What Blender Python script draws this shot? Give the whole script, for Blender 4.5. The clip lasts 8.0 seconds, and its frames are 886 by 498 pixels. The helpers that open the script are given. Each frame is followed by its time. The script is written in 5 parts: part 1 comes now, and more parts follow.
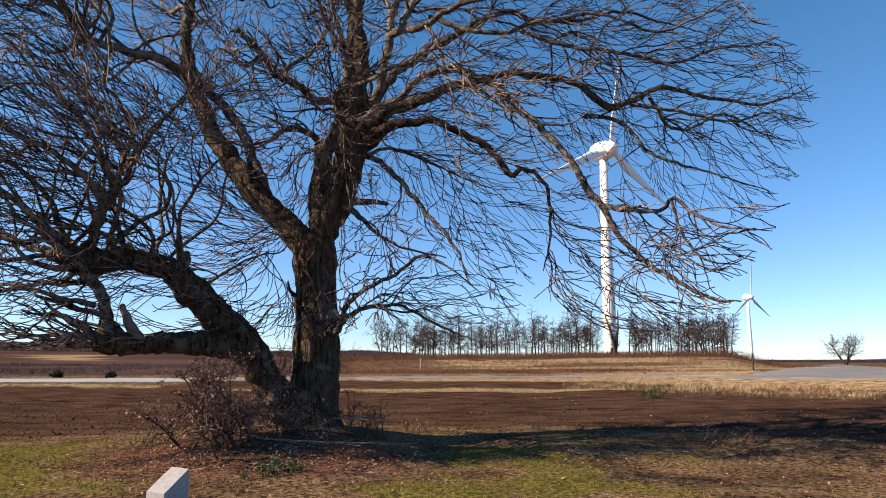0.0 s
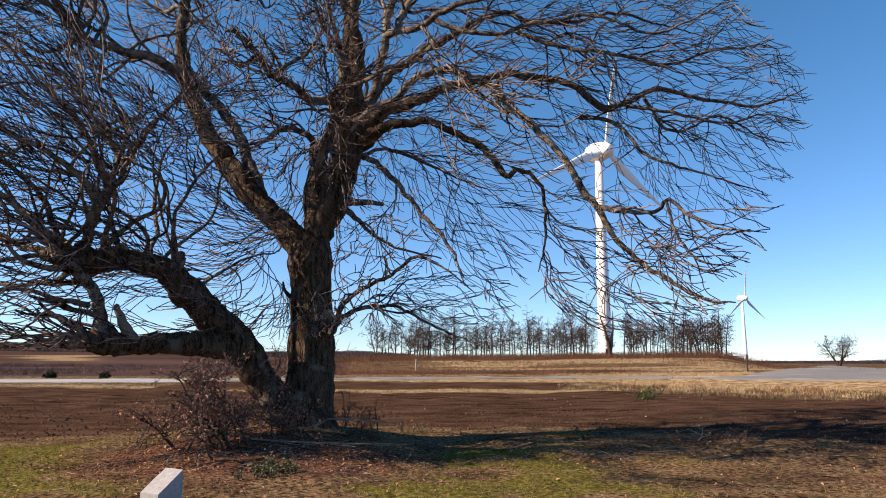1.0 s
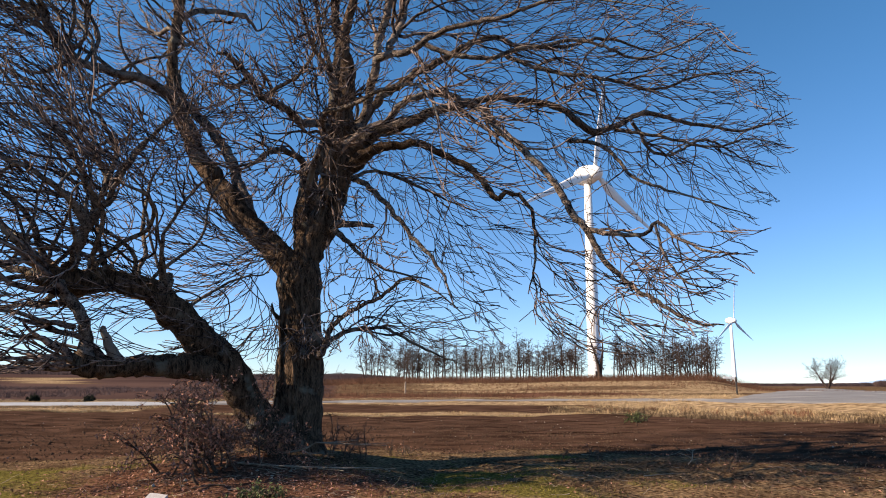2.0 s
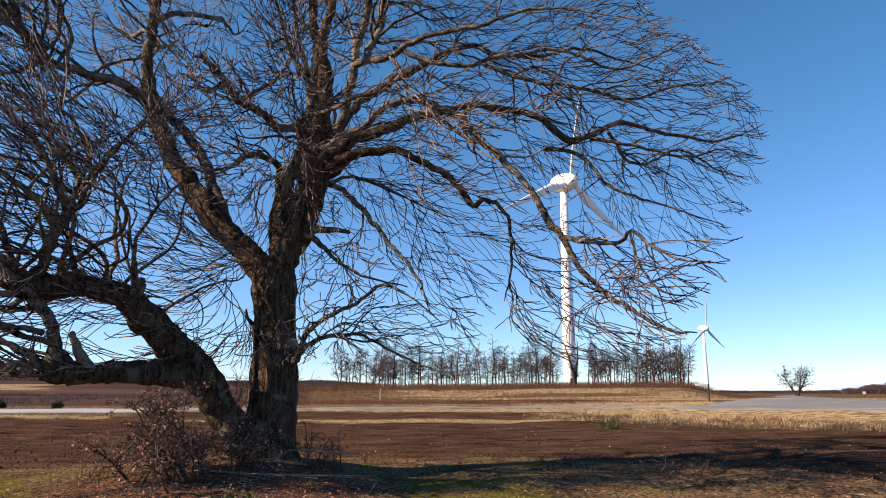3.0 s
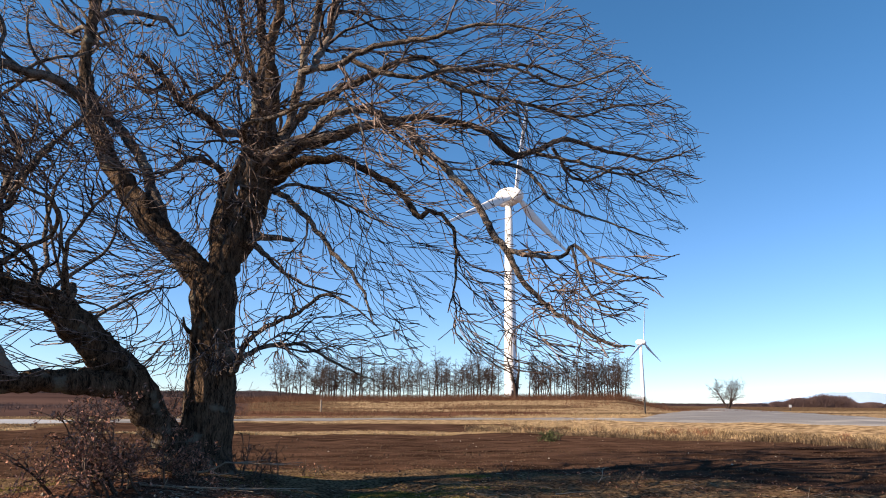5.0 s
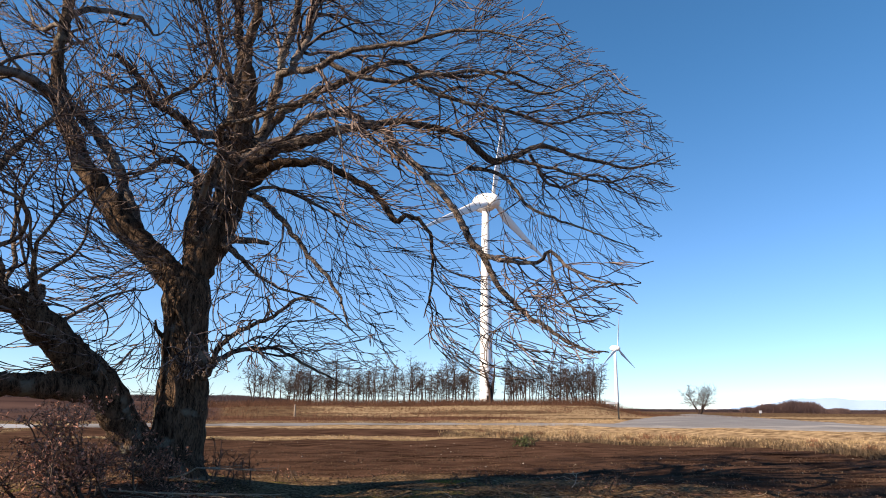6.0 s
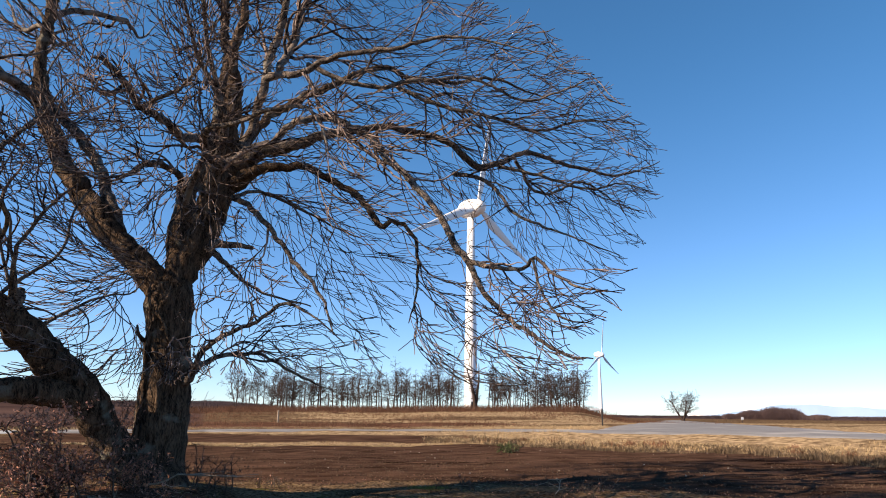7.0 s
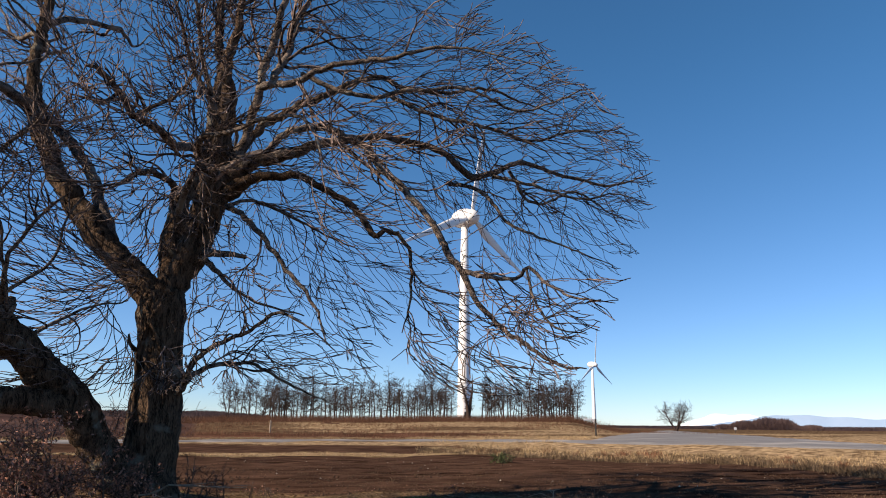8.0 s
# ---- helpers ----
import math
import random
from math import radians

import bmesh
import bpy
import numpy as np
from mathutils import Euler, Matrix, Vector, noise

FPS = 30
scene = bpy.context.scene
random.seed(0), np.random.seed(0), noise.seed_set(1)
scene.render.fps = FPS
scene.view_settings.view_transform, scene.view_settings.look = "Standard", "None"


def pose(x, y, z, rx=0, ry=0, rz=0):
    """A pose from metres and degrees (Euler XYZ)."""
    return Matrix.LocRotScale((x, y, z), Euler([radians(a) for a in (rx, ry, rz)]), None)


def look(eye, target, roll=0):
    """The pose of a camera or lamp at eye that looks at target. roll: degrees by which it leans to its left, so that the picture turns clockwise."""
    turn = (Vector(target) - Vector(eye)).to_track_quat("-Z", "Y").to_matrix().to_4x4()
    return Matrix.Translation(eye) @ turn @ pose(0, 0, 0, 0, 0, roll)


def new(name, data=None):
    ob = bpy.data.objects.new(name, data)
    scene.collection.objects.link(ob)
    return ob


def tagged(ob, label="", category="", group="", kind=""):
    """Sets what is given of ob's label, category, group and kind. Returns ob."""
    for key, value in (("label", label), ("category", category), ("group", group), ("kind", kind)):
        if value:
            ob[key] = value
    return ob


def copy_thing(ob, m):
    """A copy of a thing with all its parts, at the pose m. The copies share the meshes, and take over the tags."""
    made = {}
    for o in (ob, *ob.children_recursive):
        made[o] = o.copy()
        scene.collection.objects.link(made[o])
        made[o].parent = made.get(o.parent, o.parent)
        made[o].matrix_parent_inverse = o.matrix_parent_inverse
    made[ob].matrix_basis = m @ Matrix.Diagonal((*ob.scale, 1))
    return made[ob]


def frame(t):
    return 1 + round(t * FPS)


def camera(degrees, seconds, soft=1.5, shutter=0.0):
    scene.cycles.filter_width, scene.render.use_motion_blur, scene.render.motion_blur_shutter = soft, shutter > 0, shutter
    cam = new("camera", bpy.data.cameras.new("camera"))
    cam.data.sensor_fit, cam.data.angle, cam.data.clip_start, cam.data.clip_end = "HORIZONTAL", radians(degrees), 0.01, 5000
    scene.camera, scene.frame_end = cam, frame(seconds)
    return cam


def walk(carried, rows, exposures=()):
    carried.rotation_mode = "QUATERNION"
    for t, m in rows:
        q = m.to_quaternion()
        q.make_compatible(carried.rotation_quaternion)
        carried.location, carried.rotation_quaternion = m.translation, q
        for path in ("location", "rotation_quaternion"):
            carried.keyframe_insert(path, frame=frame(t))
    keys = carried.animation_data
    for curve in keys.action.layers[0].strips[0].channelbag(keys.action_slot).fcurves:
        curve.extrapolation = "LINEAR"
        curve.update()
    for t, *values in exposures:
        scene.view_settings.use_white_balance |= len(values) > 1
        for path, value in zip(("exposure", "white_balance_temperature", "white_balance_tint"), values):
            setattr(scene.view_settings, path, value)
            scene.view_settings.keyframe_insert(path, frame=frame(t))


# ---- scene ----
cam = camera(65.43, 8.0, soft=1.0)
EYE_HEIGHT = 1.6
TURNS = [
    (0.0, 99.20, -0.00, 0.00),
    (0.5, 99.22, -0.03, -0.14),
    (1.0, 99.26, -0.05, -0.40),
    (1.5, 100.22, -0.04, -0.66),
    (3.0, 101.64, -0.09, -3.25),
    (3.5, 101.80, -0.13, -4.34),
    (4.0, 101.96, -0.18, -5.44),
    (4.5, 102.26, -0.26, -6.79),
    (6.0, 102.99, -0.48, -10.00),
    (6.5, 103.09, -0.52, -10.90),
    (7.0, 103.48, -0.55, -11.27),
    (7.5, 103.96, -0.58, -11.79),
    (8.0, 104.28, -0.57, -11.82),
]
walk(cam, [(t, pose(0, 0, EYE_HEIGHT, a, b, c)) for t, a, b, c in TURNS],
     exposures=[(0.0, 0.96, 7000, 15), (6.8, 1.0, 7000, 15), (7.55, 1.0, 7000, 15), (8.0, 0.62, 6850, 15)])

# ---------------------------------------------------------------- sky and sun
SUN_ELEVATION, SUN_BEARING = radians(31.5), radians(-101)      # bearing from +y, clockwise
sun_way = Vector((math.sin(SUN_BEARING) * math.cos(SUN_ELEVATION), math.cos(SUN_BEARING) * math.cos(SUN_ELEVATION), math.sin(SUN_ELEVATION)))
world = bpy.data.worlds.new("winter_sky")
scene.world = world
world.use_nodes = True
wn = world.node_tree
sky = wn.nodes.new("ShaderNodeTexSky")
sky.sky_type, sky.sun_disc = "NISHITA", False
sky.sun_elevation, sky.sun_rotation = SUN_ELEVATION, SUN_BEARING
sky.altitude, sky.air_density, sky.dust_density, sky.ozone_density = 2500, 1.1, 0.4, 6.0
tint = wn.nodes.new("ShaderNodeMix")                        # clear, dry winter air, deeper blue overhead
tint.data_type, tint.blend_type = "RGBA", "MULTIPLY"
tint.inputs[0].default_value = 1.0
way_up, rise, air = wn.nodes.new("ShaderNodeTexCoord"), wn.nodes.new("ShaderNodeSeparateXYZ"), wn.nodes.new("ShaderNodeMix")
air.data_type = "RGBA"
air.inputs[6].default_value, air.inputs[7].default_value = (0.95, 0.98, 1.07, 1), (0.53, 0.99, 1.05, 1)
climb = wn.nodes.new("ShaderNodeMapRange")
climb.interpolation_type = "SMOOTHSTEP"
climb.inputs[1].default_value, climb.inputs[2].default_value = -0.1, 0.52
wn.links.new(way_up.outputs["Generated"], rise.inputs[0])
wn.links.new(rise.outputs[2], climb.inputs[0])
wn.links.new(climb.outputs[0], air.inputs[0])
wn.links.new(air.outputs[2], tint.inputs[7])
wn.links.new(sky.outputs[0], tint.inputs[6])
wn.links.new(tint.outputs[2], wn.nodes["Background"].inputs[0])
wn.nodes["Background"].inputs[1].default_value = 0.093
sun = new("sun", bpy.data.lights.new("sun", "SUN"))
sun.data.energy, sun.data.angle, sun.data.color = 5.0, radians(0.5), (1.0, 0.83, 0.63)
sun.matrix_world = look(sun_way * 100, (0, 0, 0))

# ---------------------------------------------------------------- materials


def material(name, low, high, rough=0.85, scale=6.0, fine=40.0, bump=0.3, stretch=(1, 1, 1), spots=None, vary=0.0, metal=0.0, distance=0.02, hard=0.28):
    """A worn surface: two colours mixed by coarse and fine noise, with relief, and patches of a third colour."""
    m = bpy.data.materials.new(name)
    m.use_nodes = True
    n, k = m.node_tree.nodes, m.node_tree.links
    shader = n["Principled BSDF"]
    shader.inputs["Roughness"].default_value, shader.inputs["Metallic"].default_value = rough, metal
    shader.inputs["Specular IOR Level"].default_value = 0.5 if rough < 0.5 else 0.12
    where = n.new("ShaderNodeTexCoord")
    grid = n.new("ShaderNodeMapping")
    grid.inputs["Scale"].default_value = stretch
    k.new(where.outputs["Object"], grid.inputs[0])
    coarse, small = n.new("ShaderNodeTexNoise"), n.new("ShaderNodeTexNoise")
    coarse.inputs["Scale"].default_value, coarse.inputs["Detail"].default_value = scale, 5
    small.inputs["Scale"].default_value, small.inputs["Detail"].default_value = fine, 4
    for node in (coarse, small):
        k.new(grid.outputs[0], node.inputs["Vector"])
    add = n.new("ShaderNodeMath")
    add.operation = "ADD"
    k.new(coarse.outputs["Fac"], add.inputs[0])
    k.new(small.outputs["Fac"], add.inputs[1])
    ramp = n.new("ShaderNodeMapRange")
    ramp.inputs[1].default_value, ramp.inputs[2].default_value = 1 - hard, 1 + hard
    k.new(add.outputs[0], ramp.inputs[0])
    mix = n.new("ShaderNodeMix")
    mix.data_type = "RGBA"
    mix.inputs[6].default_value, mix.inputs[7].default_value = (*low, 1), (*high, 1)
    k.new(ramp.outputs[0], mix.inputs[0])
    colour = mix.outputs[2]
    if spots:
        patch = n.new("ShaderNodeTexNoise")
        patch.inputs["Scale"].default_value, patch.inputs["Detail"].default_value = spots[1], 6
        k.new(where.outputs["Object"], patch.inputs["Vector"])
        cut = n.new("ShaderNodeMapRange")
        cut.inputs[1].default_value, cut.inputs[2].default_value = spots[2], spots[2] + 0.08
        k.new(patch.outputs["Fac"], cut.inputs[0])
        over = n.new("ShaderNodeMix")
        over.data_type = "RGBA"
        over.inputs[7].default_value = (*spots[0], 1)
        k.new(cut.outputs[0], over.inputs[0])
        k.new(colour, over.inputs[6])
        colour = over.outputs[2]
    if vary:
        island, hue = n.new("ShaderNodeNewGeometry"), n.new("ShaderNodeHueSaturation")
        spread = n.new("ShaderNodeMapRange")
        spread.inputs[3].default_value, spread.inputs[4].default_value = 1 - vary, 1 + vary
        k.new(island.outputs["Random Per Island"], spread.inputs[0])
        k.new(spread.outputs[0], hue.inputs["Value"])
        k.new(colour, hue.inputs["Color"])
        colour = hue.outputs[0]
    k.new(colour, shader.inputs["Base Color"])
    if bump:
        relief = n.new("ShaderNodeBump")
        relief.inputs["Strength"].default_value, relief.inputs["Distance"].default_value = bump, distance
        k.new(add.outputs[0], relief.inputs["Height"])
        k.new(relief.outputs[0], shader.inputs["Normal"])
    return m


BARK = material("bark", (0.0125, 0.0078, 0.0048), (0.18, 0.12, 0.08), 0.95, 5.0, 24.0, 1.0, (2.6, 2.6, 0.5), ((0.19, 0.175, 0.14), 2.2, 0.60), distance=0.09, hard=0.2)
BARK_LIMB = material("limb_bark", (0.009, 0.006, 0.005), (0.26, 0.21, 0.175), 0.95, 6.0, 30.0, 1.0, (1.3, 1.3, 1.3), ((0.23, 0.205, 0.17), 1.7, 0.58), distance=0.05, hard=0.22)
TWIG = material("twig_bark", (0.011, 0.006, 0.0054), (0.245, 0.185, 0.16), 0.8, 3.0, 14.0, 0.0, vary=0.6, hard=0.17)
WOODLAND = material("woodland_bark", (0.038, 0.025, 0.020), (0.082, 0.056, 0.045), 0.9, 0.8, 5.0, 0.0, vary=0.3)
BRUSH = material("brush_stalks", (0.10, 0.047, 0.026), (0.22, 0.112, 0.066), 0.9, 0.3, 2.0, 0.0, vary=0.4)
FAR_WOOD = material("far_wood", (0.0652, 0.0449, 0.0436), (0.113, 0.0785, 0.0744), 0.95, 0.02, 0.2, 0.0, vary=0.1)
DRY = material("dry_grass", (0.2468, 0.1731, 0.0867), (0.4638, 0.346, 0.2037), 0.8, 0.6, 4.0, 0.0, vary=0.25)
DEAD = material("dead_grass", (0.062, 0.041, 0.025), (0.185, 0.132, 0.082), 0.85, 0.9, 6.0, 0.0, vary=0.35)
GREEN = material("green_grass", (0.0844, 0.0801, 0.0122), (0.2252, 0.1898, 0.0433), 0.7, 0.8, 6.0, 0.0, vary=0.4)
LEAF = material("dead_leaf", (0.115, 0.054, 0.037), (0.36, 0.195, 0.145), 0.75, 1.5, 9.0, 0.0, vary=0.55)
SHRUB_LEAF = material("shrub_leaf", (0.19, 0.088, 0.060), (0.42, 0.22, 0.158), 0.75, 1.5, 9.0, 0.0, vary=0.5)
FRESH = material("green_leaf", (0.045, 0.065, 0.022), (0.12, 0.14, 0.06), 0.5, 3.0, 20.0, 0.0, vary=0.4)
CLOD = material("soil_clod", (0.0411, 0.024, 0.0159), (0.0824, 0.0506, 0.0328), 0.95, 5.0, 30.0, 0.6, vary=0.3)
PEBBLE = material("pale_pebble", (0.198, 0.1716, 0.1386), (0.363, 0.3234, 0.2706), 0.85, 6.0, 30.0, 0.3, vary=0.3)
DEADWOOD = material("bleached_wood", (0.1782, 0.132, 0.0924), (0.3432, 0.2772, 0.2112), 0.85, 6.0, 40.0, 0.5, vary=0.25)
GRANITE = material("granite", (0.215, 0.212, 0.222), (0.35, 0.345, 0.36), 0.7, 30.0, 180.0, 0.25, (1, 1, 1), ((0.30, 0.29, 0.26), 5.0, 0.62), distance=0.004)
ASPHALT = material("asphalt", (0.14, 0.1358, 0.1318), (0.2224, 0.2158, 0.2101), 0.85, 0.35, 9.0, 0.15, (1, 1, 1), ((0.33, 0.31, 0.28), 0.12, 0.58))
CONCRETE = material("pale_concrete", (0.27, 0.28, 0.29), (0.36, 0.37, 0.38), 0.8, 0.3, 6.0, 0.15)
STEEL = material("white_paint", (0.76, 0.76, 0.75), (0.82, 0.82, 0.81), 0.4, 0.15, 2.0, 0.0, (1, 1, 0.2))
DARK_STEEL = material("dark_post", (0.025, 0.023, 0.022), (0.06, 0.055, 0.05), 0.6, 4.0, 30.0, 0.1)
# pale blue base colour carries the ridge's distance haze; no haze is modelled
MOUNTAIN = material("haze_painted_mountain", (0.24, 0.35, 0.51), (0.28, 0.39, 0.55), 1.0, 0.001, 0.01, 0.0)
CLOUD = material("low_cloud", (0.86, 0.87, 0.88), (0.95, 0.95, 0.95), 1.0, 0.002, 0.01, 0.0)
EVERGREEN = material("evergreen_leaf", (0.010, 0.014, 0.008), (0.028, 0.034, 0.018), 0.6, 3.0, 20.0, 0.0, vary=0.4)
COPSE = material("copse_bark", (0.098, 0.062, 0.056), (0.17, 0.112, 0.098), 0.95, 0.02, 0.2, 0.0, vary=0.1)
SHRUB_STEM = material("shrub_stem", (0.042, 0.0294, 0.0231), (0.126, 0.0924, 0.0714), 0.85, 3.0, 18.0, 0.0, vary=0.4)

# ---------------------------------------------------------------- mesh helpers
rng = np.random.default_rng(7)


def unit(v):
    return v / np.maximum(np.linalg.norm(v, axis=-1, keepdims=True), 1e-9)


def mesh_of(name, verts, faces, mats, smooth=False):
    """A mesh from arrays: verts (n, 3), faces (m, 3 or 4)."""
    me = bpy.data.meshes.new(name)
    verts, faces = np.asarray(verts, np.float32), np.asarray(faces, np.int32)
    count, size = faces.shape
    me.vertices.add(len(verts))
    me.vertices.foreach_set("co", verts.ravel())
    me.loops.add(count * size)
    me.loops.foreach_set("vertex_index", faces.ravel())
    me.polygons.add(count)
    me.polygons.foreach_set("loop_start", np.arange(0, count * size, size, dtype=np.int32))
    me.polygons.foreach_set("use_smooth", np.full(count, smooth))
    for m in mats if isinstance(mats, (list, tuple)) else [mats]:
        me.materials.append(m)
    me.update(calc_edges=True)
    me.validate()
    return me


def piece(name, data, parent=None, label="", kind=""):
    ob = new(name, data)
    if parent:
        ob.parent = parent
    return tagged(ob, label, kind=kind)


def thing(name, place, label, category, group="", kind=""):
    ob = new(name)
    ob.empty_display_size = 0.2
    ob.matrix_world = place
    return tagged(ob, label, category, group, kind)


def part(name, bm, mat, parent, label="", smooth=False):
    me = bpy.data.meshes.new(name)
    for f in bm.faces:
        f.smooth = smooth
    bm.to_mesh(me)
    bm.free()
    me.materials.append(mat)
    return piece(name, me, parent, label)


def tubes(paths, radii, sides=3):
    """Tubes along paths (m, n, 3) with radii (m, n): verts and quads."""
    m, n, _ = paths.shape
    along = unit(np.gradient(paths, axis=1))
    main = unit(paths[:, -1] - paths[:, 0])
    ref = np.where(np.abs(main[:, 2:3]) < 0.75, np.array([[0.0, 0, 1]]), np.array([[1.0, 0, 0]]))[:, None, :]
    u = unit(np.cross(along, ref))
    v = np.cross(along, u)
    a = np.arange(sides) * 2 * np.pi / sides
    ring = np.cos(a)[:, None] * u[:, :, None, :] + np.sin(a)[:, None] * v[:, :, None, :]
    verts = (paths[:, :, None, :] + radii[:, :, None, None] * ring).reshape(-1, 3)
    i = np.arange(m)[:, None, None] * n * sides + np.arange(n - 1)[None, :, None] * sides
    j, j2 = np.arange(sides)[None, None, :], (np.arange(sides)[None, None, :] + 1) % sides
    quads = np.stack([i + j, i + j2, i + sides + j2, i + sides + j], -1).reshape(-1, 4)
    return verts, quads


def merged(parts):
    """Several (verts, faces) as one."""
    verts, faces, base = [], [], 0
    for v, f in parts:
        verts.append(v)
        faces.append(f + base)
        base += len(v)
    return np.concatenate(verts), np.concatenate(faces)


def smooth_line(points, step):
    """A Catmull-Rom line through control points (x, y, z, radius), in even steps."""
    p = np.array(points, float)
    p = np.vstack([2 * p[0] - p[1], p, 2 * p[-1] - p[-2]])
    out = []
    for a, b, c, d in zip(p[:-3], p[1:-2], p[2:-1], p[3:]):
        k = max(2, int(np.linalg.norm((c - b)[:3]) / step))
        t = np.linspace(0, 1, k, endpoint=False)[:, None]
        out.append(0.5 * (2 * b + (c - a) * t + (2 * a - 5 * b + 4 * c - d) * t ** 2 + (3 * b - a - 3 * c + d) * t ** 3))
    out.append(p[-2:-1])
    line = np.concatenate(out)
    line[:, 3] = np.maximum(line[:, 3], 0.006)
    return line


def limb_mesh(name, line, mat, sides=12, rough=0.10, flare=None):
    """A gnarled round limb along a line of (x, y, z, r), closed at both ends, its frame carried along without twist."""
    p, r = line[:, :3], line[:, 3]
    along = unit(np.gradient(p, axis=0))
    u = unit(np.cross(along[0], np.array([0.3, 0.9, 0.2])))
    rings = []
    for i in range(len(p)):
        u = unit(u - along[i] * np.dot(u, along[i]))
        v = np.cross(along[i], u)
        row = []
        for s in range(sides):
            a = 2 * math.pi * s / sides
            way = math.cos(a) * u + math.sin(a) * v
            q = p[i] + way * r[i]
            w = noise.noise(Vector(q * (0.9 / (r[i] + 0.12)))) + 0.6 * noise.noise(Vector(q * (2.4 / (r[i] + 0.12)))) 
            ridge = 0.45 * abs(noise.noise(Vector((a * 3.1, a * 1.7 + 5, i * 0.09)))) if r[i] > 0.2 else 0
            k = 1 + rough * (w + ridge)
            if flare:
                k *= flare(p[i], a)
            row.append(p[i] + way * r[i] * k)
        rings.append(row)
    n = len(p)
    verts = np.array(rings).reshape(-1, 3)
    i, j = np.arange(n - 1)[:, None] * sides, np.arange(sides)[None, :]
    quads = np.stack([i + j, i + (j + 1) % sides, i + sides + (j + 1) % sides, i + sides + j], -1).reshape(-1, 4)
    tip = len(verts)
    verts = np.vstack([verts, p[-1] + along[-1] * r[-1] * 0.6, p[0] - along[0] * r[0] * 0.3])
    last = (n - 1) * sides
    caps = [(last + s, last + (s + 1) % sides, tip, tip) for s in range(sides)] + [((s + 1) % sides, s, tip + 1, tip + 1) for s in range(sides)]
    me = bpy.data.meshes.new(name)
    me.from_pydata(verts.tolist(), [], quads.tolist() + [c[:3] for c in caps])
    me.polygons.foreach_set("use_smooth", [True] * len(me.polygons))
    me.materials.append(mat)
    me.update()
    return me


def grow(start, way, length, radius, steps, wander, pull, taper=0.3):
    """Branches from many starts at once: paths (m, steps + 1, 3) and radii. pull: a drift of the direction, (3,) or a function of place."""
    m = len(start)
    paths = np.empty((m, steps + 1, 3))
    paths[:, 0] = start
    d = unit(way)
    bend = rng.normal(0, wander, (m, 3))
    for s in range(steps):
        drift = pull(paths[:, s], s / steps) if callable(pull) else pull
        bend = 0.15 * bend + rng.normal(0, wander * 1.12, (m, 3))
        d = unit(d + bend + drift)
        paths[:, s + 1] = paths[:, s] + d * (length / steps)[:, None]
    t = np.linspace(0, 1, steps + 1)[None, :]
    return paths, radius[:, None] * (1 - (1 - taper) * t)


def sprout(paths, radii, count, low, high, angle, length, ratio):
    """Starts of side shoots on given branches: place, direction, length and radius."""
    m, n, _ = paths.shape
    which = np.repeat(np.arange(m), count)
    t = rng.uniform(low, high, len(which)) * (n - 1)
    i = np.minimum(t.astype(int), n - 2)
    f = (t - i)[:, None]
    a, b = paths[which, i], paths[which, i + 1]
    along = unit(b - a)
    side = unit(np.cross(along, rng.normal(0, 1, (len(which), 3))))
    ang = np.radians(rng.normal(angle, 12, len(which)))[:, None]
    r = radii[which, i] * (1 - f[:, 0]) + radii[which, i + 1] * f[:, 0]
    return a * (1 - f) + b * f, along * np.cos(ang) + side * np.sin(ang), length * rng.uniform(0.55, 1.3, len(which)) * (1.15 - 0.5 * t / (n - 1)), np.minimum(r * 0.8, r * ratio + 0.001)


def blades(x, y, z, height, width, lean, droop=0.5):
    """Bent grass blades of two quads each."""
    m = len(x)
    a = rng.uniform(0, 2 * np.pi, m)
    side = np.stack([np.cos(a), np.sin(a), np.zeros(m)], 1) * (width / 2)[:, None]
    b = rng.uniform(0, 2 * np.pi, m)
    off = np.stack([np.cos(b), np.sin(b), np.zeros(m)], 1) * (height * rng.uniform(0.1, 1.0, m) * lean)[:, None]
    root = np.stack([x, y, z], 1)
    up = np.stack([np.zeros(m), np.zeros(m), height], 1)
    mid, tip = root + up * 0.6 + off * 0.35, root + up * (1 - droop * 0.3 * lean) + off
    verts = np.stack([root - side, root + side, mid + side * 0.8, mid - side * 0.8, tip + side * 0.15, tip - side * 0.15], 1).reshape(-1, 3)
    i = np.arange(m)[:, None] * 6
    return verts, np.concatenate([i + np.array([[0, 1, 2, 3]]), i + np.array([[3, 2, 4, 5]])])


def flat_leaves(place, size, tilt):
    """Small curled leaves of two quads at given places."""
    m = len(place)
    a = rng.uniform(0, 2 * np.pi, m)
    n = unit(np.stack([rng.normal(0, tilt, m), rng.normal(0, tilt, m), np.ones(m)], 1))
    u = unit(np.cross(n, np.stack([np.cos(a), np.sin(a), np.zeros(m)], 1)))
    v = np.cross(n, u)
    s = size[:, None]
    curl = n * s * rng.uniform(-0.1, 0.45, m)[:, None]
    verts = np.stack([place - u * s, place + v * s * 0.45 + curl, place + u * s, place - v * s * 0.45 + curl], 1).reshape(-1, 3)
    i = np.arange(m)[:, None] * 4
    return verts, np.concatenate([i + np.array([[0, 1, 2]]), i + np.array([[0, 2, 3]])])

# ---------------------------------------------------------------- the lie of the land
PH = rng.uniform(0, 6.28, 40)


